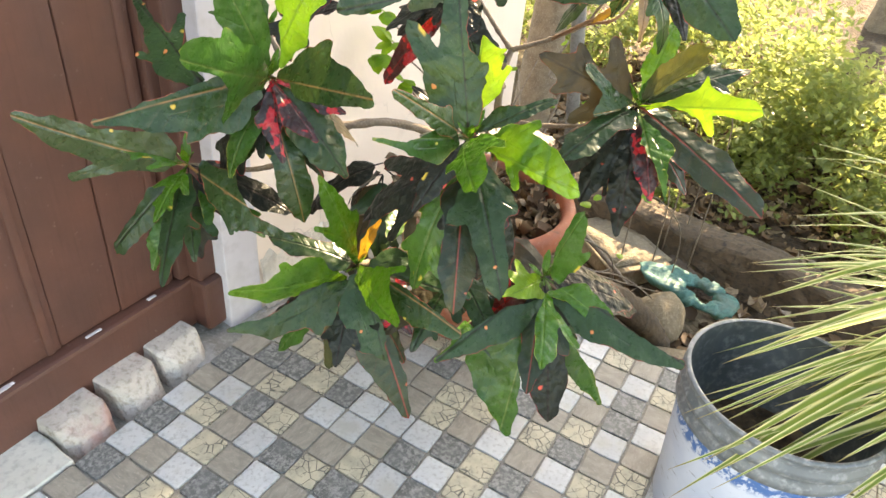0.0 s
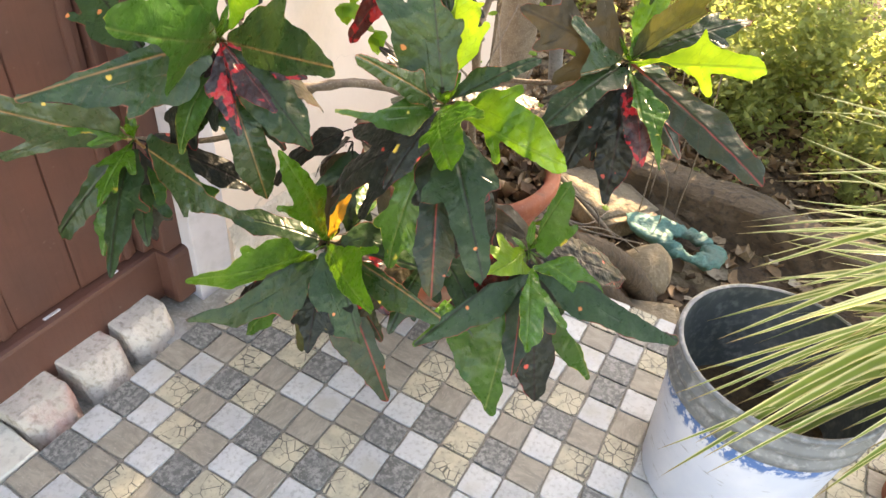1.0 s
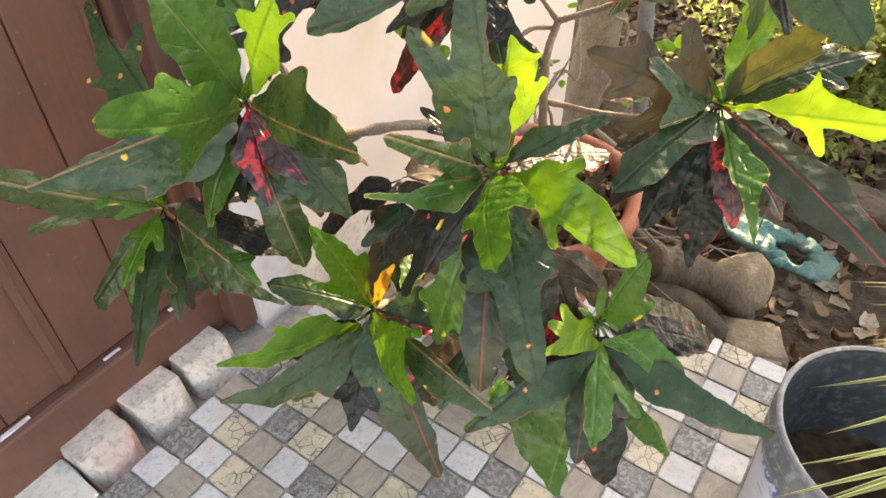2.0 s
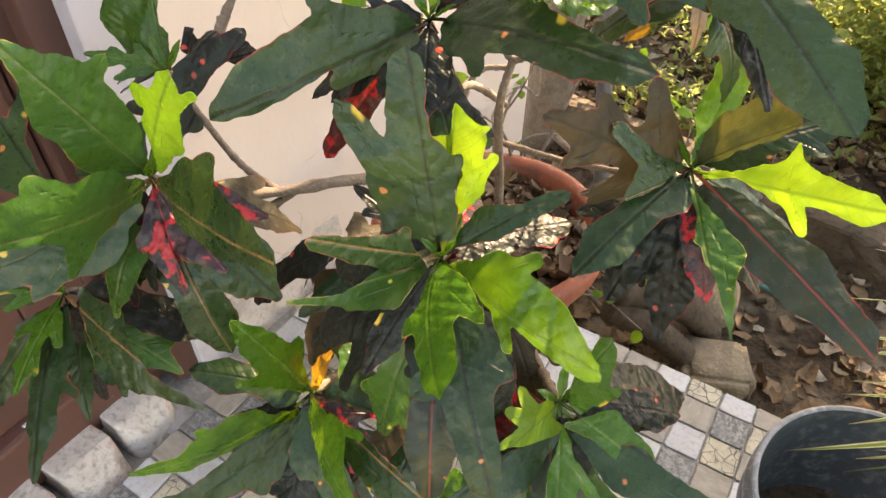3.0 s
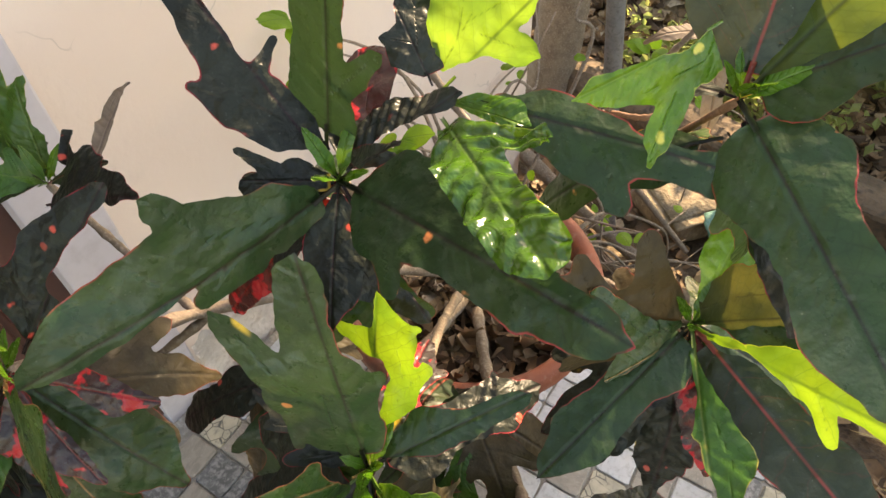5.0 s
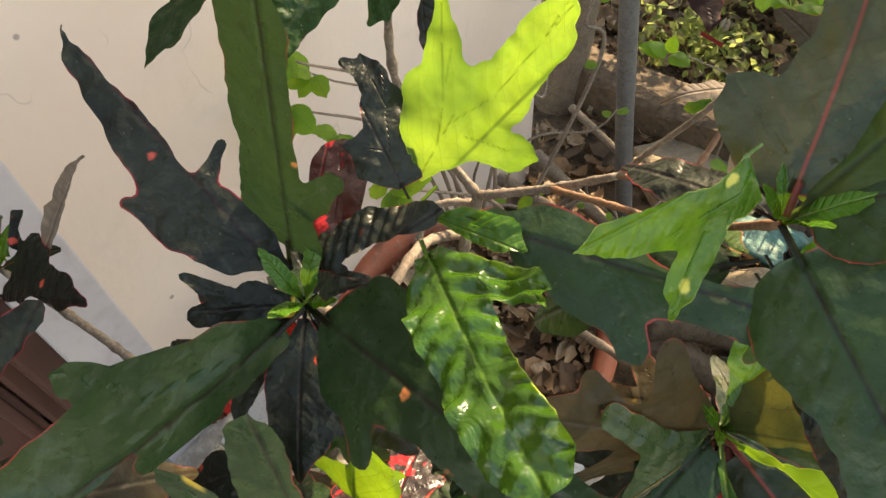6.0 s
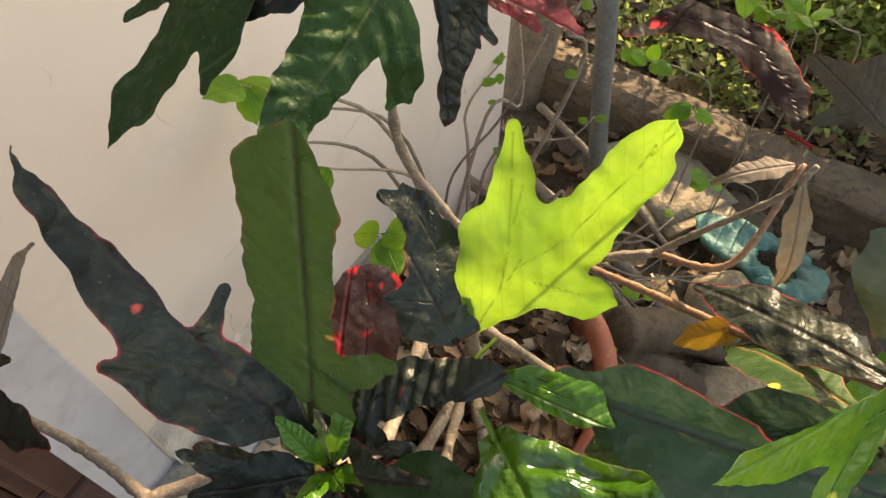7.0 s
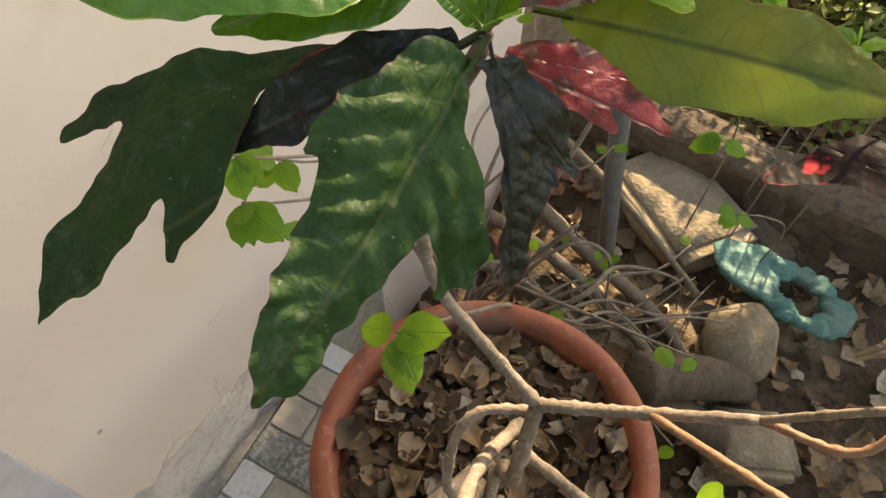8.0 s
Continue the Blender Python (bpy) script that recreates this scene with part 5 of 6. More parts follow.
leaf(C, R7, (0.120, -0.060, 0.710), "green", "oak", 0.9)
leaf(C, R7, (0.330, 0.110, 0.590), "black", "waist", 1.2)
leaf(C, R7, (0.240, -0.020, 0.520), "black", "oak", 1.1)
# low front shoot
leaf(C, R5, (0.429, 0.070, 0.718), "green", [((0.067, 0.011), (0.407, -0.009), 0.031, 0.112), ((0.407, -0.009), (0.76, 0.007), 0.136, 0.089), ((0.76, 0.007), (0.951, 0.004), 0.083, 0.034), ((0.395, 0.053), (0.657, 0.221), 0.061, 0.023), ((0.381, -0.023), (0.453, -0.131), 0.094, 0.051)], face=(0.991, -0.047, 0.128), sag=0.05, cup=0.1)
leaf(C, R5, (0.370, -0.084, 0.550), "green", [((0.09, 0.116), (0.457, -0.052), 0.04, 0.128), ((0.457, -0.052), (0.717, 0.024), 0.161, 0.1), ((0.717, 0.024), (0.964, 0.02), 0.093, 0.028), ((0.557, -0.065), (0.649, -0.171), 0.054, 0.029)], face=(0.918, -0.382, -0.107), sag=0.08, cup=0.1)
leaf(C, R5, (0.367, -0.099, 0.475), "dark", [((0.121, 0.074), (0.391, 0.12), 0.019, 0.161), ((0.391, 0.12), (0.728, 0.105), 0.107, 0.078), ((0.728, 0.105), (0.983, 0.004), 0.071, 0.014), ((0.448, 0.159), (0.454, 0.274), 0.063, 0.041)], face=(0.714, -0.366, 0.597), sag=0.08, cup=0.1)
leaf(C, R5, (0.625, 0.022, 0.534), "green", [((0.006, -0.05), (0.536, 0.064), 0.05, 0.149), ((0.536, 0.064), (0.97, 0.021), 0.185, 0.035), ((0.401, 0.142), (0.72, 0.359), 0.052, 0.026)], face=(-0.564, -0.711, 0.420), cup=0.1)
leaf(C, R5, (0.674, 0.218, 0.475), "dark", [((0.032, -0.03), (0.258, 0.107), 0.019, 0.108), ((0.258, 0.107), (0.578, 0.056), 0.124, 0.098), ((0.578, 0.056), (0.895, 0.025), 0.087, 0.034)], face=(0.313, -0.484, 0.817), sag=0.05, cup=0.1, ripple=0.014)
leaf(C, (0.530, 0.121, 0.596), (0.499, 0.260, 0.601), "mid", [((0.034, 0.005), (0.356, 0.052), 0.032, 0.137), ((0.356, 0.052), (0.631, 0.239), 0.125, 0.057), ((0.501, 0.064), (0.923, 0.023), 0.11, 0.033)], face=(0.643, 0.117, 0.757), sag=0.05, cup=0.1)
leaf(C, R5, (0.567, 0.076, 0.395), "dark", [((0.079, -0.073), (0.457, -0.14), 0.026, 0.19), ((0.457, -0.14), (0.783, -0.092), 0.199, 0.162), ((0.783, -0.092), (1.027, 0.01), 0.12, 0.032)], face=(0.483, -0.494, 0.723), sag=0.1, cup=0.1)
leaf(C, R5, (0.624, 0.076, 0.284), "redrib", [((0.165, -0.028), (0.541, -0.065), 0.024, 0.112), ((0.541, -0.065), (0.74, -0.031), 0.122, 0.09), ((0.74, -0.031), (0.98, -0.005), 0.09, 0.038)], face=(0.553, -0.606, 0.572), cup=0.1)
leaf(C, R5, (0.455, 0.066, 0.304), "dim", [((0.276, -0.027), (0.584, -0.042), 0.038, 0.096), ((0.584, -0.042), (0.937, -0.026), 0.114, 0.042)], face=(0.409, -0.862, 0.300), sag=0.05, cup=0.1)
leaf(C, R5, (0.708, 0.085, 0.516), "rib", [((0.117, -0.091), (0.429, -0.034), 0.017, 0.064), ((0.429, -0.034), (0.683, -0.064), 0.079, 0.088), ((0.683, -0.064), (0.97, -0.013), 0.08, 0.032)], face=(-0.126, -0.499, 0.857), sag=0.08, cup=0.1)
leaf(C, R5, (0.330, 0.060, 0.560), "dark", "waist", 1.2)
leaf(C, R5, (0.500, 0.150, 0.620), "yellow", "plain", 0.9)
leaf(C, R5, (0.590, 0.130, 0.420), "blotch", "oak", 1.1)
# low shoot towards the bucket
leaf(C, R6, (0.731, 0.195, 0.533), "lime", [((0.131, 0.285), (0.524, -0.0), 0.043, 0.198), ((0.524, -0.0), (0.727, -0.304), 0.156, 0.074), ((0.482, -0.058), (0.434, -0.392), 0.158, 0.073), ((0.4, -0.015), (0.013, -0.079), 0.155, 0.053), ((0.64, 0.017), (1.048, -0.065), 0.139, 0.038)], face=(0.706, -0.070, 0.705), sag=0.05, cup=0.1)
leaf(C, R6, (0.923, 0.299, 0.462), "green", [((0.153, -0.1), (0.389, 0.056), 0.025, 0.11), ((0.389, 0.056), (0.684, 0.031), 0.136, 0.121), ((0.684, 0.031), (0.963, -0.006), 0.112, 0.021), ((0.269, -0.004), (0.38, 0.16), 0.061, 0.046)], face=(0.274, -0.484, 0.831), sag=0.08, cup=0.1)
leaf(C, R6, (0.832, 0.137, 0.469), "green", [((0.211, 0.033), (0.522, 0.034), 0.019, 0.108), ((0.522, 0.034), (0.836, 0.036), 0.104, 0.104), ((0.836, 0.036), (0.988, 0.008), 0.091, 0.017), ((0.467, 0.094), (0.697, 0.308), 0.063, 0.036)], face=(0.204, -0.198, 0.959), sag=0.08, cup=0.1, ripple=0.018)
leaf(C, R6, (0.797, 0.314, 0.664), "mid", [((-0.156, -0.157), (0.454, -0.111), 0.021, 0.147), ((0.454, -0.111), (0.921, -0.011), 0.161, 0.099), ((0.382, -0.213), (0.652, -0.293), 0.074, 0.038)], face=(-0.138, -0.984, 0.113), sag=0.05, cup=0.1)
leaf(C, R6, (1.029, 0.319, 0.448), "dark", [((0.123, -0.1), (0.411, -0.104), 0.014, 0.109), ((0.411, -0.104), (0.715, -0.091), 0.108, 0.066), ((0.715, -0.091), (0.98, -0.016), 0.065, 0.033)], face=(0.246, -0.504, 0.828), sag=0.05, cup=0.1)
leaf(C, R6, (0.667, 0.075, 0.439), "dark", [((0.085, 0.125), (0.431, 0.1), 0.012, 0.105), ((0.431, 0.1), (0.742, 0.045), 0.107, 0.072), ((0.742, 0.045), (0.959, 0.008), 0.06, 0.017)], face=(0.480, -0.454, 0.751), cup=0.1)
leaf(C, (0.680, 0.179, 0.467), (0.661, 0.084, 0.428), "green", [((0.008, -0.012), (0.275, 0.1), 0.075, 0.18), ((0.275, 0.1), (0.493, 0.139), 0.14, 0.133), ((0.493, 0.139), (0.941, 0.022), 0.087, 0.035)], face=(0.198, -0.406, 0.892), sag=0.1, cup=0.1)
leaf(C, R6, (0.777, 0.162, 0.247), "mid", [((0.26, 0.011), (0.502, -0.135), 0.016, 0.11), ((0.544, -0.158), (0.664, -0.095), 0.162, 0.138), ((0.664, -0.095), (0.825, -0.018), 0.105, 0.086), ((0.825, -0.018), (0.974, 0.031), 0.084, 0.031), ((0.603, -0.127), (0.603, -0.005), 0.102, 0.032), ((0.578, -0.156), (0.703, -0.204), 0.066, 0.036)], face=(0.233, -0.856, 0.462), sag=0.1, cup=0.1, ripple=0.016)
leaf(C, R6, (0.918, 0.320, 0.269), "mid", [((0.179, -0.045), (0.525, -0.087), 0.014, 0.06), ((0.525, -0.087), (0.746, -0.041), 0.069, 0.06), ((0.746, -0.041), (0.969, -0.002), 0.054, 0.016)], face=(0.700, -0.582, 0.414), sag=0.08, cup=0.1)
leaf(C, R6, (0.898, 0.531, 0.361), "black", "plain", 1.2)
leaf(C, R6, (0.640, 0.250, 0.350), "blotch", "oak", 1.1)
leaf(C, R6, (0.850, 0.200, 0.300), "black", "waist", 1.1)
leaf(C, R6, (0.900, 0.430, 0.440), "black", "waist", 1.1)
# shoot on the garden side
leaf(C, R4, (0.994, 0.444, 0.870), "lime", [((0.018, -0.031), (0.296, 0.03), 0.008, 0.02), ((0.296, 0.03), (0.562, 0.046), 0.023, 0.115), ((0.562, 0.046), (0.742, 0.031), 0.118, 0.075), ((0.742, 0.031), (0.926, -0.008), 0.074, 0.077), ((0.557, 0.06), (0.563, 0.229), 0.054, 0.013), ((0.571, 0.017), (0.676, -0.179), 0.068, 0.027)], face=(-0.417, -0.836, 0.358), sag=0.03, cup=0.1)
leaf(C, R4, (0.903, 0.341, 0.729), "mid", [((0.097, -0.015), (0.413, 0.037), 0.012, 0.037), ((0.413, 0.037), (0.608, 0.089), 0.065, 0.106), ((0.608, 0.089), (0.858, 0.058), 0.076, 0.034), ((0.858, 0.058), (1.048, 0.03), 0.034, 0.008), ((0.379, 0.03), (0.5, -0.028), 0.042, 0.02)], face=(-0.217, -0.478, 0.851), sag=0.08, cup=0.1, ripple=0.014)
leaf(C, R4, (1.051, 0.404, 0.719), "redrib", [((0.036, -0.033), (0.258, -0.026), 0.01, 0.077), ((0.258, -0.026), (0.624, 0.009), 0.108, 0.123), ((0.624, 0.009), (0.917, 0.006), 0.121, 0.073), ((0.917, 0.006), (0.986, 0.002), 0.052, 0.011)], face=(0.002, -0.588, 0.809), sag=0.05, cup=0.1)
leaf(C, R4, (0.748, 0.403, 0.802), "rib", [((0.144, -0.085), (0.554, -0.158), 0.03, 0.159), ((0.554, -0.158), (0.928, -0.012), 0.189, 0.047), ((0.51, -0.169), (0.818, -0.638), 0.132, 0.098)], face=(0.788, -0.326, 0.523), sag=0.05, cup=0.1)
leaf(C, R4, (0.892, 0.495, 0.908), "dim", [((-0.081, 0.046), (0.371, 0.145), 0.03, 0.209), ((0.371, 0.145), (0.794, 0.15), 0.18, 0.205), ((0.794, 0.15), (0.95, 0.03), 0.163, 0.055)], face=(-0.622, -0.644, 0.445), sag=0.05, cup=0.1)
leaf(C, R4, (0.875, 0.440, 0.660), "blotch", "plain", 1.1)
leaf(C, R4, (0.836, 0.425, 0.577), "black", "plain", 1.0, ripple=0.03)
leaf(C, R4, (0.735, 0.320, 0.745), "dark", "waist", 1.1)
leaf(C, R4, (0.640, 0.400, 0.880), "bronze", "oak", 1.3, face=(0, -0.85, 0.5))
leaf(C, R4, (0.800, 0.640, 0.930), "green", "plain", 0.9)
leaf(C, R4, (0.960, 0.560, 0.680), "dark", "waist", 1.1)
leaf(C, R4, (0.760, 0.400, 0.640), "black", "waist", 1.0)
leaf(C, R4, (0.950, 0.600, 0.880), "dark", "oak", 1.1)
# far shoot
leaf(C, R8, (0.387, 0.478, 1.047), "quilt", [((0.058, -0.017), (0.186, -0.057), 0.017, 0.08), ((0.186, -0.057), (0.364, -0.062), 0.09, 0.161), ((0.461, -0.031), (0.73, -0.027), 0.126, 0.102), ((0.73, -0.027), (0.883, -0.004), 0.101, 0.074), ((0.883, -0.004), (0.993, -0.003), 0.058, 0.004), ((0.348, 0.063), (0.467, 0.208), 0.09, 0.068), ((0.467, 0.208), (0.582, 0.233), 0.047, 0.009), ((0.328, -0.116), (0.431, -0.171), 0.075, 0.055)], face=(0.670, -0.247, 0.700), sag=0.05, cup=0.06, ripple=0.024, cells_n=90)
leaf(C, R8, (0.236, 0.471, 0.989), "quilt", [((0.19, -0.101), (0.344, -0.167), 0.006, 0.04), ((0.344, -0.167), (0.493, -0.191), 0.035, 0.082), ((0.493, -0.191), (0.584, -0.163), 0.074, 0.083), ((0.584, -0.163), (0.852, -0.072), 0.083, 0.078), ((0.852, -0.072), (0.986, -0.004), 0.077, 0.008), ((0.524, -0.239), (0.678, -0.294), 0.041, 0.041), ((0.678, -0.294), (0.778, -0.306), 0.029, 0.015), ((0.478, -0.142), (0.569, -0.041), 0.067, 0.05), ((0.569, -0.041), (0.665, 0.044), 0.051, 0.016)], face=(-0.013, -0.500, 0.866), sag=0.04, cup=0.06, ripple=0.012, cells_n=90)
leaf(C, R8, (0.446, 0.614, 0.997), "black", [((0.079, -0.042), (0.189, 0.059), 0.019, 0.082), ((0.189, 0.059), (0.428, 0.159), 0.1, 0.169), ((0.428, 0.159), (0.642, 0.085), 0.165, 0.111), ((0.642, 0.085), (0.955, 0.009), 0.098, 0.059), ((0.419, 0.218), (0.613, 0.342), 0.077, 0.028)], face=(0.726, -0.425, 0.541), sag=0.05, cup=0.1, ripple=0.02, cells_n=70)
leaf(C, R8, (0.290, 0.578, 1.049), "black", [((0.05, -0.023), (0.394, -0.072), 0.025, 0.097), ((0.394, -0.072), (0.701, -0.029), 0.104, 0.103), ((0.701, -0.029), (0.979, -0.01), 0.095, 0.014)], face=(0.130, -0.630, 0.766), sag=0.05, cup=0.1, ripple=0.012)
leaf(C, (0.356, 0.766, 1.002), (0.487, 0.789, 0.967), "red", [((0.02, 0.024), (0.27, 0.075), 0.021, 0.106), ((0.27, 0.075), (0.55, 0.139), 0.096, 0.14), ((0.55, 0.139), (0.962, 0.029), 0.12, 0.04), ((0.405, 0.042), (0.725, -0.081), 0.125, 0.026)], face=(0.304, -0.497, 0.813), sag=0.05, cup=0.1, ripple=0.016)
leaf(C, (0.680, 0.643, 1.060), (0.536, 0.693, 1.054), "edged", [((0.032, -0.002), (0.206, -0.153), 0.01, 0.062), ((0.206, -0.153), (0.45, -0.264), 0.069, 0.091), ((0.45, -0.264), (0.798, -0.224), 0.074, 0.081), ((0.798, -0.224), (0.961, -0.027), 0.079, 0.017)], face=(-0.216, -0.510, 0.832), sag=0.05, cup=0.25, ripple=0.012)
leaf(C, (0.789, 0.915, 0.865), (0.681, 0.953, 0.906), "bronze", [((0.035, 0.002), (0.44, -0.066), 0.034, 0.227), ((0.44, -0.066), (0.926, 0.023), 0.21, 0.065), ((0.585, -0.133), (0.498, -0.547), 0.143, 0.068), ((0.397, 0.032), (0.547, 0.321), 0.105, 0.049)], face=(0.067, -0.641, 0.764), sag=0.05, cup=0.1)
leaf(C, (0.400, 0.720, 1.085), (0.590, 0.745, 1.085), "olive", "plain", 1.05, face=(-0.1, -0.7, 0.7), sag=0.1)
leaf(C, (0.400, 0.700, 1.120), (0.500, 0.800, 1.130), "lime", "oak", 1.0)
leaf(C, (0.375, 0.690, 1.130), (0.245, 0.548, 1.160), "green", "plain", 1.2, sag=0.03)
leaf(C, (0.375, 0.690, 1.120), (0.290, 0.600, 1.112), "green", "plain", 1.2)
leaf(C, R8, (0.400, 0.850, 1.120), "red", "oak", 1.0)
leaf(C, R8, (0.330, 0.830, 1.100), "dark", "oak", 1.0)
leaf(C, R11, (0.640, 0.690, 0.960), "dry", "plain", 0.8, curl=0.4)
leaf(C, R11, (0.730, 0.690, 0.860), "dry", "plain", 0.7, curl=0.4)
# shoot against the wall
leaf(C, (0.106, 0.305, 0.801), (0.071, 0.346, 0.925), "mid", [((-0.007, -0.033), (0.335, 0.138), 0.024, 0.275), ((0.335, 0.138), (0.64, 0.317), 0.225, 0.302), ((0.64, 0.317), (0.834, 0.46), 0.188, 0.107), ((0.639, 0.259), (1.001, 0.128), 0.148, 0.046), ((0.589, 0.16), (0.887, -0.037), 0.187, 0.048)], face=(0.366, -0.849, 0.381), sag=0.05, cup=0.1, ripple=0.02)
leaf(C, (0.149, 0.272, 0.820), (0.319, 0.293, 0.911), "black", [((0.082, 0.009), (0.395, 0.138), 0.037, 0.174), ((0.395, 0.138), (0.795, 0.046), 0.1, 0.078), ((0.795, 0.046), (0.984, -0.0), 0.075, 0.015), ((0.276, 0.172), (0.091, 0.363), 0.087, 0.074)], face=(-0.293, -0.647, 0.704), sag=0.05, cup=0.1)
leaf(C, (0.214, 0.311, 0.880), (0.172, 0.408, 0.905), "dry", [((0.021, 0.001), (0.473, 0.047), 0.041, 0.078), ((0.473, 0.047), (0.874, 0.062), 0.074, 0.055), ((0.874, 0.062), (0.993, -0.001), 0.055, 0.019)], face=(0.352, -0.087, 0.932), sag=0.05, cup=0.3, ripple=0.02)
leaf(C, R10, (0.033, 0.238, 0.850), "mid", "oak", 1.0)
leaf(C, R10, (0.210, 0.330, 0.870), "redrib", "plain", 1.0)
leaf(C, R10, (0.000, 0.300, 0.780), "dark", "oak", 1.1)


def skirt(at, n, reach, seed, kinds=("dark", "rib", "black", "black", "mid", "redrib", "bronze")):
    """Older leaves that hang below a crown."""
    rg = random.Random(seed)
    for k in range(n):
        a, fall, L = 2 * math.pi * (k + rg.random() * 0.7) / n, radians(rg.uniform(25, 70)), reach * rg.uniform(0.7, 1.1)
        b = Vector(at) - Vector((0, 0, rg.uniform(0.02, 0.06)))
        d = Vector((math.cos(a) * math.cos(fall), math.sin(a) * math.cos(fall), -math.sin(fall)))
        leaf(croton, b, b + d * L, rg.choice(kinds), rg.choice(("oak", "oak_left", "waist", "plain", "trident")), rg.uniform(0.9, 1.25), sag=rg.uniform(0.05, 0.16), ripple=rg.uniform(0.010, 0.022), cells_n=34)


skirt(R1, 9, 0.23, 1)
skirt(R2, 5, 0.15, 2, ("black", "dark", "black"))
skirt(R3, 7, 0.18, 3)
skirt(R4, 7, 0.19, 4)
skirt(R5, 8, 0.19, 5)
skirt(R6, 8, 0.20, 6)
skirt(R7, 6, 0.17, 7)
skirt(R9, 4, 0.17, 8)
skirt((0.60, 0.27, 0.54), 8, 0.20, 9, ("dark", "bronze", "mid", "dark", "black"))
skirt((0.58, 0.46, 0.50), 7, 0.22, 10)
skirt((0.40, 0.30, 0.66), 6, 0.20, 11, ("black", "dark", "bronze"))


def buds(at, n, seed, kind="green"):
    """Small young leaves that stand at the heart of a crown."""
    rg = random.Random(seed)
    for k in range(n):
        a, L = 2 * math.pi * (k + rg.random()) / n, rg.uniform(0.03, 0.06)
        d = Vector((math.cos(a) * 0.5, math.sin(a) * 0.5, rg.uniform(0.4, 1.0))).normalized()
        leaf(croton, at, Vector(at) + d * L, kind, "plain", 0.9, cells_n=14)


for k, at in enumerate((R1, R2, R3, R4, R5, R6, R7, R8, R9, R10)):
    buds(at, 5, 200 + k)

# ---- the garden beyond the porch ----
def lump(name, at, size, mat, label, category, seed, sub=3, amount=0.25, rot=0.0, boxy=True):
    """A stone: a boxy or round mass, worn by noise at two scales."""
    bm = bmesh.new()
    if boxy:
        bmesh.ops.create_cube(bm, size=1.6)
        bmesh.ops.bevel(bm, geom=list(bm.edges), offset=0.16, segments=2, affect="EDGES")
        bmesh.ops.subdivide_edges(bm, edges=list(bm.edges), cuts=3, use_grid_fill=True)
    else:
        bmesh.ops.create_icosphere(bm, subdivisions=sub + 1, radius=0.9)
    for v in bm.verts:
        v.co += noise.noise_vector(v.co * 1.3 + Vector((seed, 0, 0))) * amount + noise.noise_vector(v.co * 6) * amount * 0.12
        v.co = Vector((v.co.x * size[0] / 1.8, v.co.y * size[1] / 1.8, v.co.z * size[2] / 1.8))
    ob = part(name, bm, mat)
    ob.location = at
    ob.rotation_euler = (0, 0, radians(rot))
    return tagged(ob, label, category)


lump("stone_block", (0.945, 1.275, GZ + 0.045), (0.24, 0.19, 0.15), SANDY, "pale beige squared stone lying by the porch edge", "stone", 2, rot=24, amount=0.10)
lump("round_stone", (0.85, 1.56, GZ + 0.055), (0.20, 0.23, 0.20), BLOCK, "rounded rough brown stone on the earth", "stone", 5, boxy=False, amount=0.16)
lump("pale_slab", (0.56, 1.93, GZ + 0.05), (0.46, 0.34, 0.10), SANDY, "beige broken plaster slab lying on the earth", "stone", 7, rot=-38, amount=0.08)
lump("slab_piece", (0.83, 1.93, GZ + 0.04), (0.20, 0.10, 0.08), LEDGE, "small brown slab piece beside the low wall", "stone", 9, rot=-35, amount=0.10)
ledge = new("low_wall", mesh_of(box(bmesh.new(), (-1.8, -0.09, 0.0), (1.9, 0.09, 0.20), 0.012), "low_wall", False))
bm = bmesh.new()
bm.from_mesh(ledge.data)
bmesh.ops.subdivide_edges(bm, edges=[e for e in bm.edges if e.calc_length() > 1], cuts=90, use_grid_fill=True)
bmesh.ops.subdivide_edges(bm, edges=[e for e in bm.edges if 0.1 < e.calc_length() < 0.3], cuts=5, use_grid_fill=True)
for v in bm.verts:
    if v.co.z > 0.1:
        v.co.z -= 1.6 * (abs(v.co.y) - 0.03) ** 2 * 6 if abs(v.co.y) > 0.03 else 0.0
rough(bm, 0.035, 4)
rough(bm, 0.014, 17, 3)
bm.to_mesh(ledge.data)
bm.free()
ledge.data.materials.append(LEDGE)
ledge.matrix_world = pose(1.0, 2.10, GZ, 0, 0, -6)
tagged(ledge, "low weathered brown masonry kerb wall in the garden", "wall", kind="structure")

# teal bag: a crumpled ring of thin plastic with a slack flap on one side
bm = bmesh.new()
SEG, RND = 72, 16
for i in range(SEG):
    a = 2 * math.pi * i / SEG
    c, q = math.cos(a), math.sin(a)
    fat = 0.040 * (0.85 + 0.6 * noise.noise(Vector((c * 1.6, q * 1.6, 4))))
    flap = 0.10 * max(0.0, math.cos(a - 2.9)) ** 6
    for j in range(RND):
        b = 2 * math.pi * j / RND
        fold = noise.noise(Vector((c * 5, q * 5, j * 0.4))) * 0.016 + noise.noise(Vector((c * 13, q * 13, j * 0.8))) * 0.009 + noise.noise(Vector((c * 30, q * 30, j * 1.3))) * 0.004
        r = 0.088 + 0.012 * math.cos(2 * a + 1) + flap * (1 + math.cos(b)) * 0.7 + (fat + fold) * math.cos(b)
        bm.verts.new((r * c, r * q * 0.9, 0.03 + (fat * (0.7 - 3.5 * flap) + fold) * math.sin(b)))
bm.verts.ensure_lookup_table()
for i in range(SEG):
    for j in range(RND):
        bm.faces.new([bm.verts[q] for q in (i * RND + j, (i + 1) % SEG * RND + j, (i + 1) % SEG * RND + (j + 1) % RND, i * RND + (j + 1) % RND)])
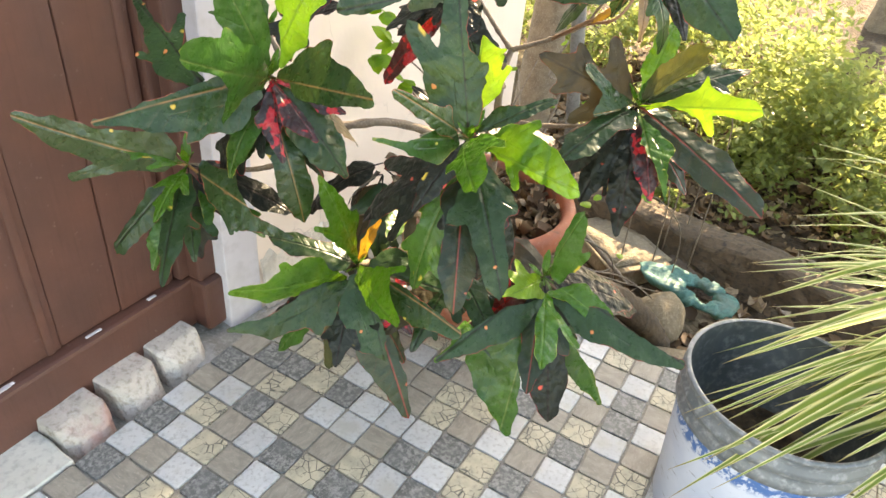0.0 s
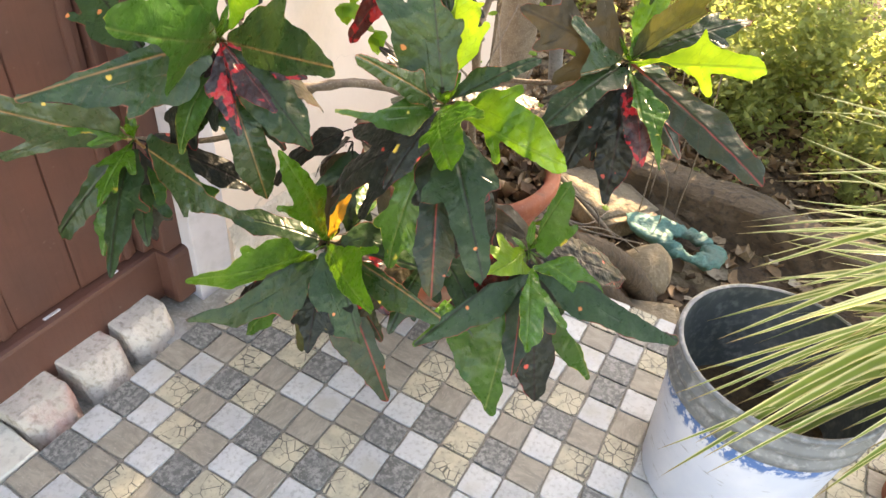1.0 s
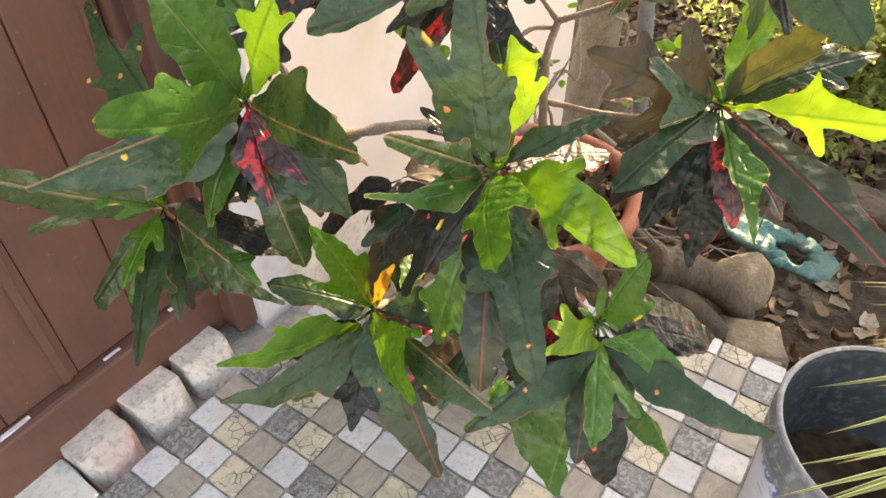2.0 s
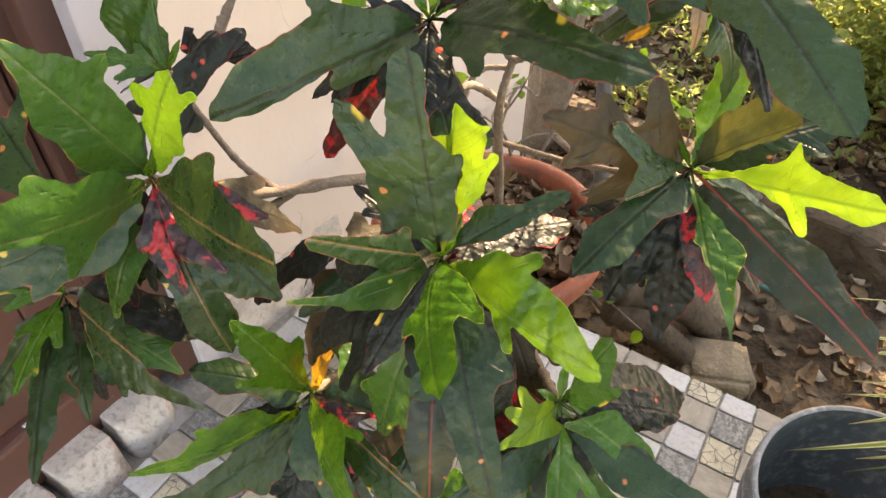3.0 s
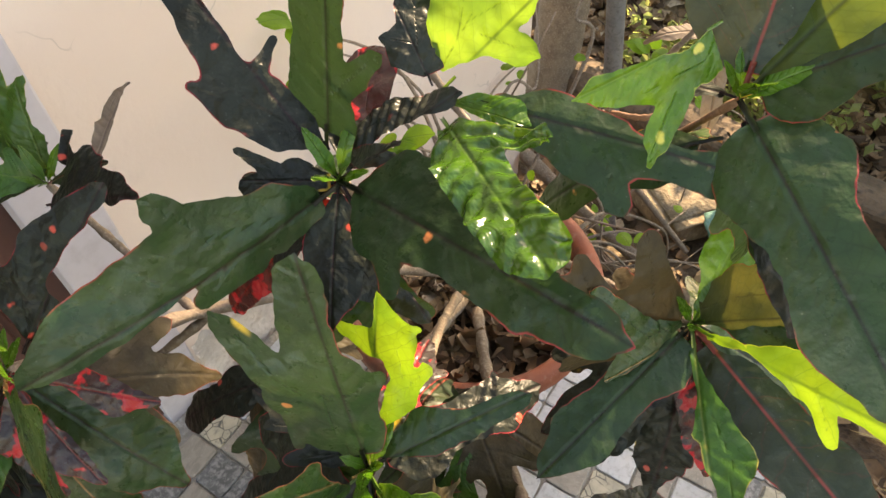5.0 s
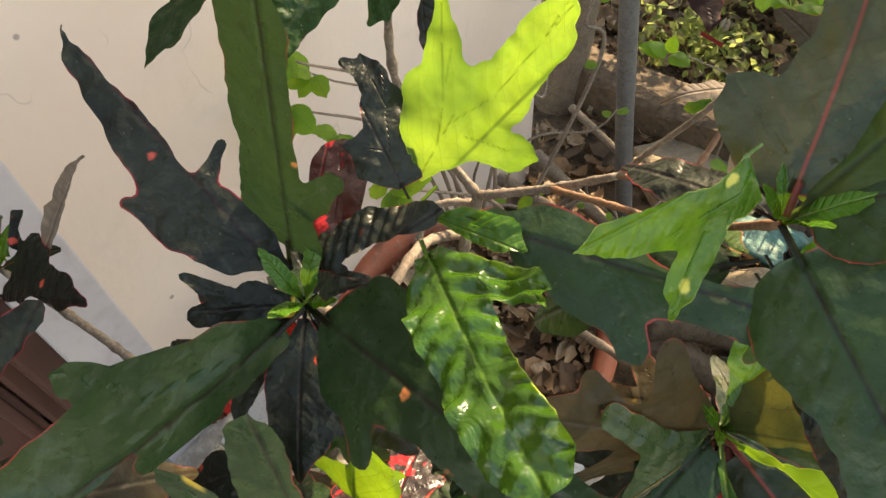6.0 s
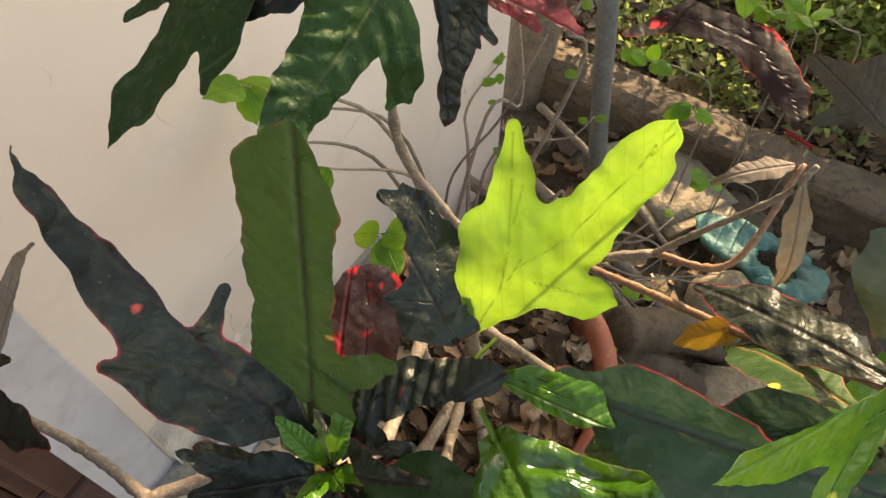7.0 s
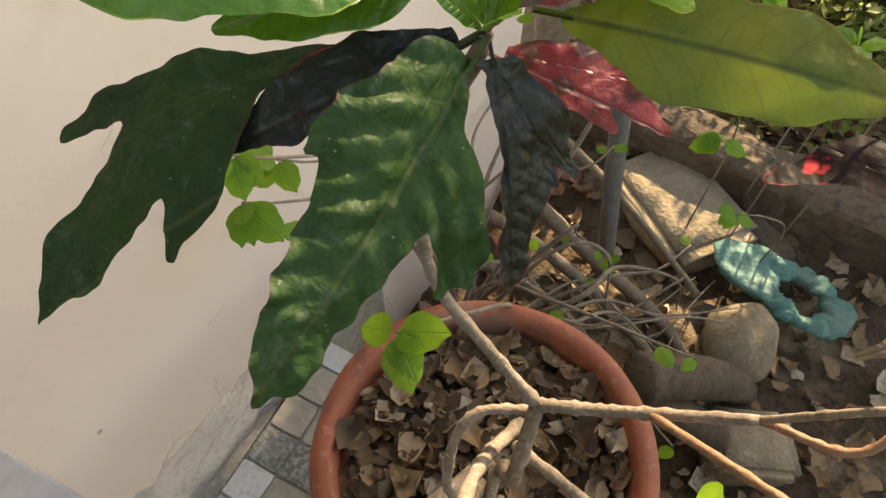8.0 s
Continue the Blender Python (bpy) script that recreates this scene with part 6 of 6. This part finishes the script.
bag = part("plastic_bag", bm, CLOTH)
bag.location = (0.960, 1.735, -0.372)
tagged(bag, "crumpled faded teal plastic bag lying on the earth", "bag")

pole = part("pole", tube(bmesh.new(), [(0.43, 1.66, GZ), (0.385, 1.645, -0.15), (0.335, 1.63, 0.22), (0.16, 1.60, 1.6)], 0.026, 0.024, 14, 12, 0.02, 3), POLE)
tagged(pole, "thin dark grey pole standing in the garden", "pole")
trunk = thing("tree", (-0.06, 2.15, GZ), "leafy garden tree with a grey-brown trunk", "tree")
part("trunk", tube(bmesh.new(), [(0, 0, -0.1), (0.02, 0.02, 0.5), (0.05, 0.0, 1.2), (0.0, 0.1, 2.4)], 0.10, 0.06, 30, 14, 0.06, 8), BARK, trunk)


def fallen(name, pts, r0, r1, seed, label, mat=BARK):
    ob = part(name, tube(bmesh.new(), pts, r0, r1, 30, 9, 0.12, seed), mat)
    return tagged(ob, label, "branch", "fallen branches behind the pot")


fallen("fallen_branch", [(0.05, 1.75, GZ + 0.10), (0.35, 1.62, GZ + 0.08), (0.62, 1.52, GZ + 0.06), (0.74, 1.45, GZ + 0.03)], 0.026, 0.016, 3, "grey dead branch lying behind the pot")
fallen("fallen_branch", [(0.0, 1.55, GZ + 0.16), (0.3, 1.5, GZ + 0.15), (0.6, 1.40, GZ + 0.10), (0.85, 1.22, GZ + 0.04)], 0.022, 0.012, 4, "grey dead branch lying behind the pot")
fallen("fallen_branch", [(0.1, 1.9, GZ + 0.22), (0.4, 1.75, GZ + 0.20), (0.7, 1.6, GZ + 0.12)], 0.014, 0.008, 5, "thin grey dead branch lying behind the pot")
fallen("fallen_branch", [(0.05, 1.35, GZ + 0.2), (0.35, 1.35, GZ + 0.18), (0.62, 1.25, GZ + 0.1)], 0.016, 0.008, 6, "thin grey dead branch lying behind the pot")

fallen("fallen_log", [(0.62, 1.18, GZ + 0.32), (0.73, 1.27, GZ + 0.27), (0.83, 1.36, GZ + 0.16), (0.90, 1.43, GZ + 0.03)], 0.06, 0.04, 12, "thick brown log leaning against the porch edge", LEDGE)
fallen("fallen_log", [(0.62, 1.16, GZ + 0.26), (0.74, 1.2, GZ + 0.2), (0.86, 1.24, GZ + 0.1)], 0.05, 0.04, 13, "brown log leaning behind the pot", LEDGE)

# twiggy shrub between the wall and the pole
shrub = thing("twiggy_shrub", (0.16, 1.25, GZ), "twiggy grey shrub with small round bright leaves", "shrub")
rg = random.Random(31)
ends = []
for k in range(13):
    a0 = Vector((0.16 + rg.uniform(-.06, .06), 1.22 + rg.uniform(-.06, .06), GZ))
    a2 = Vector((rg.uniform(0.03, 0.75), rg.uniform(0.98, 1.75), rg.uniform(-0.35, 0.75)))
    a1 = a0 + (a2 - a0) * rg.uniform(0.3, 0.5) + Vector((rg.uniform(-.10, .10), rg.uniform(-.10, .10), rg.uniform(0.05, .35)))
    a3 = a1 + (a2 - a1) * 0.5 + Vector((rg.uniform(-.07, .07), rg.uniform(-.07, .07), rg.uniform(-.08, .08)))
    ob = part("twig", tube(bmesh.new(), [a0, a1, a3, a2], rg.uniform(0.004, 0.009), 0.002, 20, 6, 0.1, k), TWIG, shrub)
    ob.matrix_parent_inverse = Matrix.Translation(-Vector(shrub.location))
    ends += [a1 + (a2 - a1) * rg.random() for _ in range(2)]
    ends.append(a2)
for near in ((0.05, 0.765, 0.64), (0.08, 0.75, 0.76), (0.31, 0.695, 0.66), (0.06, 0.83, 0.66), (0.12, 0.80, 0.58), (0.444, 1.563, 0.344), (0.569, 1.595, 0.23), (0.569, 1.765, 0.446), (0.664, 1.536, 0.10), (0.704, 1.661, 0.494), (0.634, 1.83, 0.37)):
    n = Vector(near)
    ob = part("twig", tube(bmesh.new(), [(0.16, 1.22, GZ), n + Vector((0.05, 0.25, -0.3)), n] if n.y < 1.1 else [(n.x + 0.16, n.y + 0.28, GZ), n + Vector((0.15, 0.20, -0.22)), n + Vector((0.07, 0.06, -0.04)), n], 0.003 if n.y > 1.1 else 0.007, 0.0015, 14, 6, 0.1, 90), BARK if n.y > 1.1 else TWIG, shrub)
    ob.matrix_parent_inverse = Matrix.Translation(-Vector(shrub.location))
    for k in range(5):
        d = Vector((rg.uniform(-1, 1), rg.uniform(-1, 0.2), rg.uniform(-0.7, 0.6))).normalized()
        leaf(shrub, n, n + d * rg.uniform(0.045, 0.075), "small", "round", 1.0, cells_n=14, ripple=0.01)
for k in range(7):
    q0 = Vector((rg.uniform(0.12, 0.42), rg.uniform(1.05, 1.45), GZ + rg.uniform(0.12, 0.40)))
    q1 = Vector((rg.uniform(0.55, 1.05), rg.uniform(1.30, 1.80), GZ + rg.uniform(0.03, 0.14)))
    m1 = q0 + (q1 - q0) * 0.35 + Vector((rg.uniform(-.05, .05), rg.uniform(-.08, .16), rg.uniform(-0.06, .12)))
    m2 = q0 + (q1 - q0) * 0.7 + Vector((rg.uniform(-.05, .05), rg.uniform(-.12, .12), rg.uniform(-0.02, .12)))
    ob = part("twig", tube(bmesh.new(), [(0.16, 1.22, GZ), q0, m1, m2, q1], rg.uniform(0.003, 0.009), 0.0015, 30, 6, 0.1, 200 + k), BARK, shrub)
    ob.matrix_parent_inverse = Matrix.Translation(-Vector(shrub.location))
for p in ends[:30]:
    d = Vector((rg.uniform(-1, 1), rg.uniform(-1, 0.4), rg.uniform(-0.5, 0.4))).normalized()
    leaf(shrub, p, p + d * rg.uniform(0.03, 0.055), "small", "round", 1.0, cells_n=12, ripple=0.01)


def foliage(name, blobs, count, size, mat, label, category, seed):
    """A mass of small leaves gathered in uneven clumps."""
    rg = random.Random(seed)
    vs, fs, uv = [], [], []
    for k in range(count):
        c, r = blobs[rg.randrange(len(blobs))]
        u = Vector((rg.gauss(0, 1), rg.gauss(0, 1), rg.gauss(0, 1))).normalized()
        p = Vector(c) + Vector((u.x * r[0], u.y * r[1], u.z * r[2])) * rg.random() ** 0.45
        p += noise.noise_vector(p * 2.5) * 0.12
        s = rg.uniform(*size)
        m = Matrix.Translation(p) @ Euler((rg.uniform(-1, 1), rg.uniform(-1, 1), rg.uniform(0, 6.28))).to_matrix().to_4x4()
        o = len(vs)
        for q, (x, y, z) in enumerate(((0, 0, 0), (0.45, 0.3, 0.05), (1, 0, -0.08), (0.45, -0.3, 0.05))):
            vs.append(m @ Vector((x * s, y * s, z * s)))
            uv.append((x, y))
        fs += [(o, o + 1, o + 2), (o, o + 2, o + 3)]
    me = bpy.data.meshes.new(name)
    me.from_pydata(vs, [], fs)
    a, b = me.uv_layers.new(name="blade"), me.uv_layers.new(name="rim")
    for lp in me.loops:
        a.data[lp.index].uv = uv[lp.vertex_index]
        b.data[lp.index].uv = (0.1, 0.1)
    me.materials.append(mat)
    return new(name, me)


HEDGE = leaf_material("hedge leaf", (0.13, 0.17, 0.05), (0.20, 0.22, 0.08), (0.12, 0.2, 0.05), (0.12, 0.2, 0.05), (0.3, 0.3, 0.1), 0.0, 0.5, (0.52, 0.56, 0.17), 0.4, dust=0.0)
rg = random.Random(12)
blobs = [((rg.uniform(0.75, 3.8), rg.uniform(2.5, 3.6), rg.uniform(-0.25, 0.45)), (rg.uniform(.2, .36),) * 3) for _ in range(46)]
hedge = foliage("hedge", blobs, 34000, (0.025, 0.06), HEDGE, "", "", 3)
tagged(hedge, "low sunlit green hedge behind the low wall", "hedge", kind="stuff")
blobs = [((rg.uniform(-2.0, 1.0), rg.uniform(2.9, 4.6), rg.uniform(-0.2, 0.3)), (rg.uniform(.15, .32),) * 3) for _ in range(30)]
far = foliage("low_shrubs", blobs, 12000, (0.025, 0.06), HEDGE, "", "", 4)
tagged(far, "sparse low sunlit shrubs of the garden", "shrub", kind="stuff")


rg = random.Random(41)
blobs = [((rg.uniform(0.2, 2.2), rg.uniform(2.25, 2.8), rg.uniform(-0.34, 0.10)), (rg.uniform(.06, .16),) * 3) for _ in range(34)]
weeds = foliage("weeds", blobs, 3200, (0.03, 0.055), HEDGE, "", "", 7)
tagged(weeds, "low bright green weeds behind the low wall", "weeds", kind="stuff")


def crown_of(owner, centre, spread, count, seed, clumps=26):
    rg = random.Random(seed)
    blobs = [((centre[0] + rg.uniform(-1, 1) * spread[0], centre[1] + rg.uniform(-1, 1) * spread[1], centre[2] + rg.uniform(-1, 1) * spread[2]), (rg.uniform(.3, .5),) * 3) for _ in range(clumps)]
    ob = foliage("crown", blobs, count, (0.07, 0.14), HEDGE, "", "", seed)
    ob.parent = owner
    ob.matrix_parent_inverse = Matrix.Translation(-Vector(owner.location))


crown_of(trunk, (-1.0, 2.3, 2.5), (0.45, 0.35, 0.4), 4000, 6)
# added unseen trees: crowns sized to keep sun off the porch and low leaves
for k, (x, zc, up, n) in enumerate(((-0.32, 3.0, 0.95, 26000), (1.28, 2.75, 0.62, 20000), (2.7, 2.75, 0.62, 13000))):
    tall = thing("tree", (x, 5.1, 0.1), "tall leafy tree added out of view to shade the porch", "tree", "tall garden trees")
    part("trunk", tube(bmesh.new(), [(0, 0, -0.4), (0.05, 0.02, 0.8), (-0.02, 0, 2.2)], 0.11, 0.07, 20, 10, 0.06, 40 + k), BARK, tall)
    for q in range(4):
        a = 1.57 * q + k
        part("limb", tube(bmesh.new(), [(0.02, 0, 1.3), (0.3 * math.cos(a), 0.2 * math.sin(a), 1.9), (0.6 * math.cos(a), 0.3 * math.sin(a), 2.6)], 0.045, 0.015, 12, 7, 0.08, 50 + q), BARK, tall)
    crown_of(tall, (x, 5.1, zc), (0.66, 0.35, up), n, 60 + k, n // 500)

# ---- floor tiles ----
PITCH = 0.075
KNOWN = (
    "0,0W 1,0B -1,0D -2,0W -3,0D -4,0B -5,0W 2,0D 1,1W 0,1C -1,1W -2,1B -3,1B -4,1W -5,1C 2,1B 1,2D 0,2B -1,2C -2,2W -3,2C -4,2D -5,2B 2,2C "
    "2,3B 1,3C 0,3W -1,3B -2,3D -3,3B -4,3C 3,3C 0,4D -1,4W -2,4C -3,4W 1,4B 2,4W 3,4D 2,5W 1,5B 0,5C -1,5B 1,6C 0,6D 2,6B -1,6W 1,7W 2,7D 3,6W "
    "2,8W 3,8D 4,7C 4,8B 4,9W 3,9C 2,9C 3,10D 2,10W 4,10B 4,11W 5,11D 5,10C 3,11B 3,12W 4,12C 5,12B 6,12W 6,11C 7,12D 7,13W 6,13B 5,13C 4,13W 5,14W "
    "8,13B 9,13C 9,12W 8,11W 7,11B 6,10B 7,10W 11,12C 11,11W 11,13W 11,14B 11,10B 11,9B 10,11C 10,12B 10,13D 10,14C 10,10W 9,11B 9,14B 8,12D 10,9D 9,10W 9,9B 8,10C 10,8W"
)
kind_of = {tuple(int(q) for q in w[:-1].split(",")): w[-1] for w in KNOWN.split()}


def tile_mesh(seed, depth):
    rg = random.Random(seed)
    bm = bmesh.new()
    h = PITCH / 2 - 0.0022
    ring = []
    for k in range(4):
        a, b = [((-h, -h), (h, -h)), ((h, -h), (h, h)), ((h, h), (-h, h)), ((-h, h), (-h, -h))][k]
        for f in (0.06, 0.35, 0.65, 0.94):
            ring.append((a[0] + (b[0] - a[0]) * f + rg.uniform(-.0012, .0012), (a[1] + (b[1] - a[1]) * f + rg.uniform(-.0012, .0012)) * depth))
    lo = [bm.verts.new((x, y, -0.008)) for x, y in ring]
    mid = [bm.verts.new((x, y, -0.0012)) for x, y in ring]
    hi = [bm.verts.new((x * 0.955, y * 0.955, rg.uniform(-.0004, .0004))) for x, y in ring]
    n = len(ring)
    for a, b in ((lo, mid), (mid, hi)):
        for k in range(n):
            bm.faces.new((a[k], a[(k + 1) % n], b[(k + 1) % n], b[k]))
    bm.faces.new(hi)
    return bm


tile_meshes = {}
for q in "WDCB":
    for v in range(3):
        me = mesh_of(tile_mesh(v + ord(q), 1.0), "tile", False)
        me.materials.append(TILE[q])
        tile_meshes[q, v] = me
        me = mesh_of(tile_mesh(v + ord(q), 0.72), "tile", False)
        me.materials.append(TILE[q])
        tile_meshes[q, v, "cut"] = me
rg = random.Random(77)
rest = {q: bmesh.new() for q in "WDCB"}
for i in range(-30, 12):
    for j in range(0, 34):
        q = kind_of.get((i, j)) or rg.choices("WDCB", (28, 18, 25, 29))[0]
        v = rg.randrange(3)
        cut = i == 11
        x, y = (j + 0.5) * PITCH, (i + 0.5) * PITCH if not cut else 11.375 * PITCH
        turn = rg.choice((0, 180)) if cut else rg.choice((0, 90, 180, 270))
        m = pose(x, y, rg.uniform(-.0008, .0008), rg.uniform(-.3, .3), rg.uniform(-.3, .3), turn + rg.uniform(-1, 1))
        if -6 <= i and j <= 16:
            ob = new("tile", tile_meshes[(q, v, "cut") if cut else (q, v)])
            ob.matrix_world = m
            ob.parent = floor
        else:
            o = bmesh.new()
            o.from_mesh(tile_meshes[(q, v, "cut") if cut else (q, v)])
            o.transform(m)
            me = bpy.data.meshes.new("t")
            o.to_mesh(me)
            o.free()
            rest[q].from_mesh(me)
            bpy.data.meshes.remove(me)
for q, o in rest.items():
    ob = part("tile_field", o, TILE[q], floor, smooth=False)
    tagged(ob, kind="stuff")
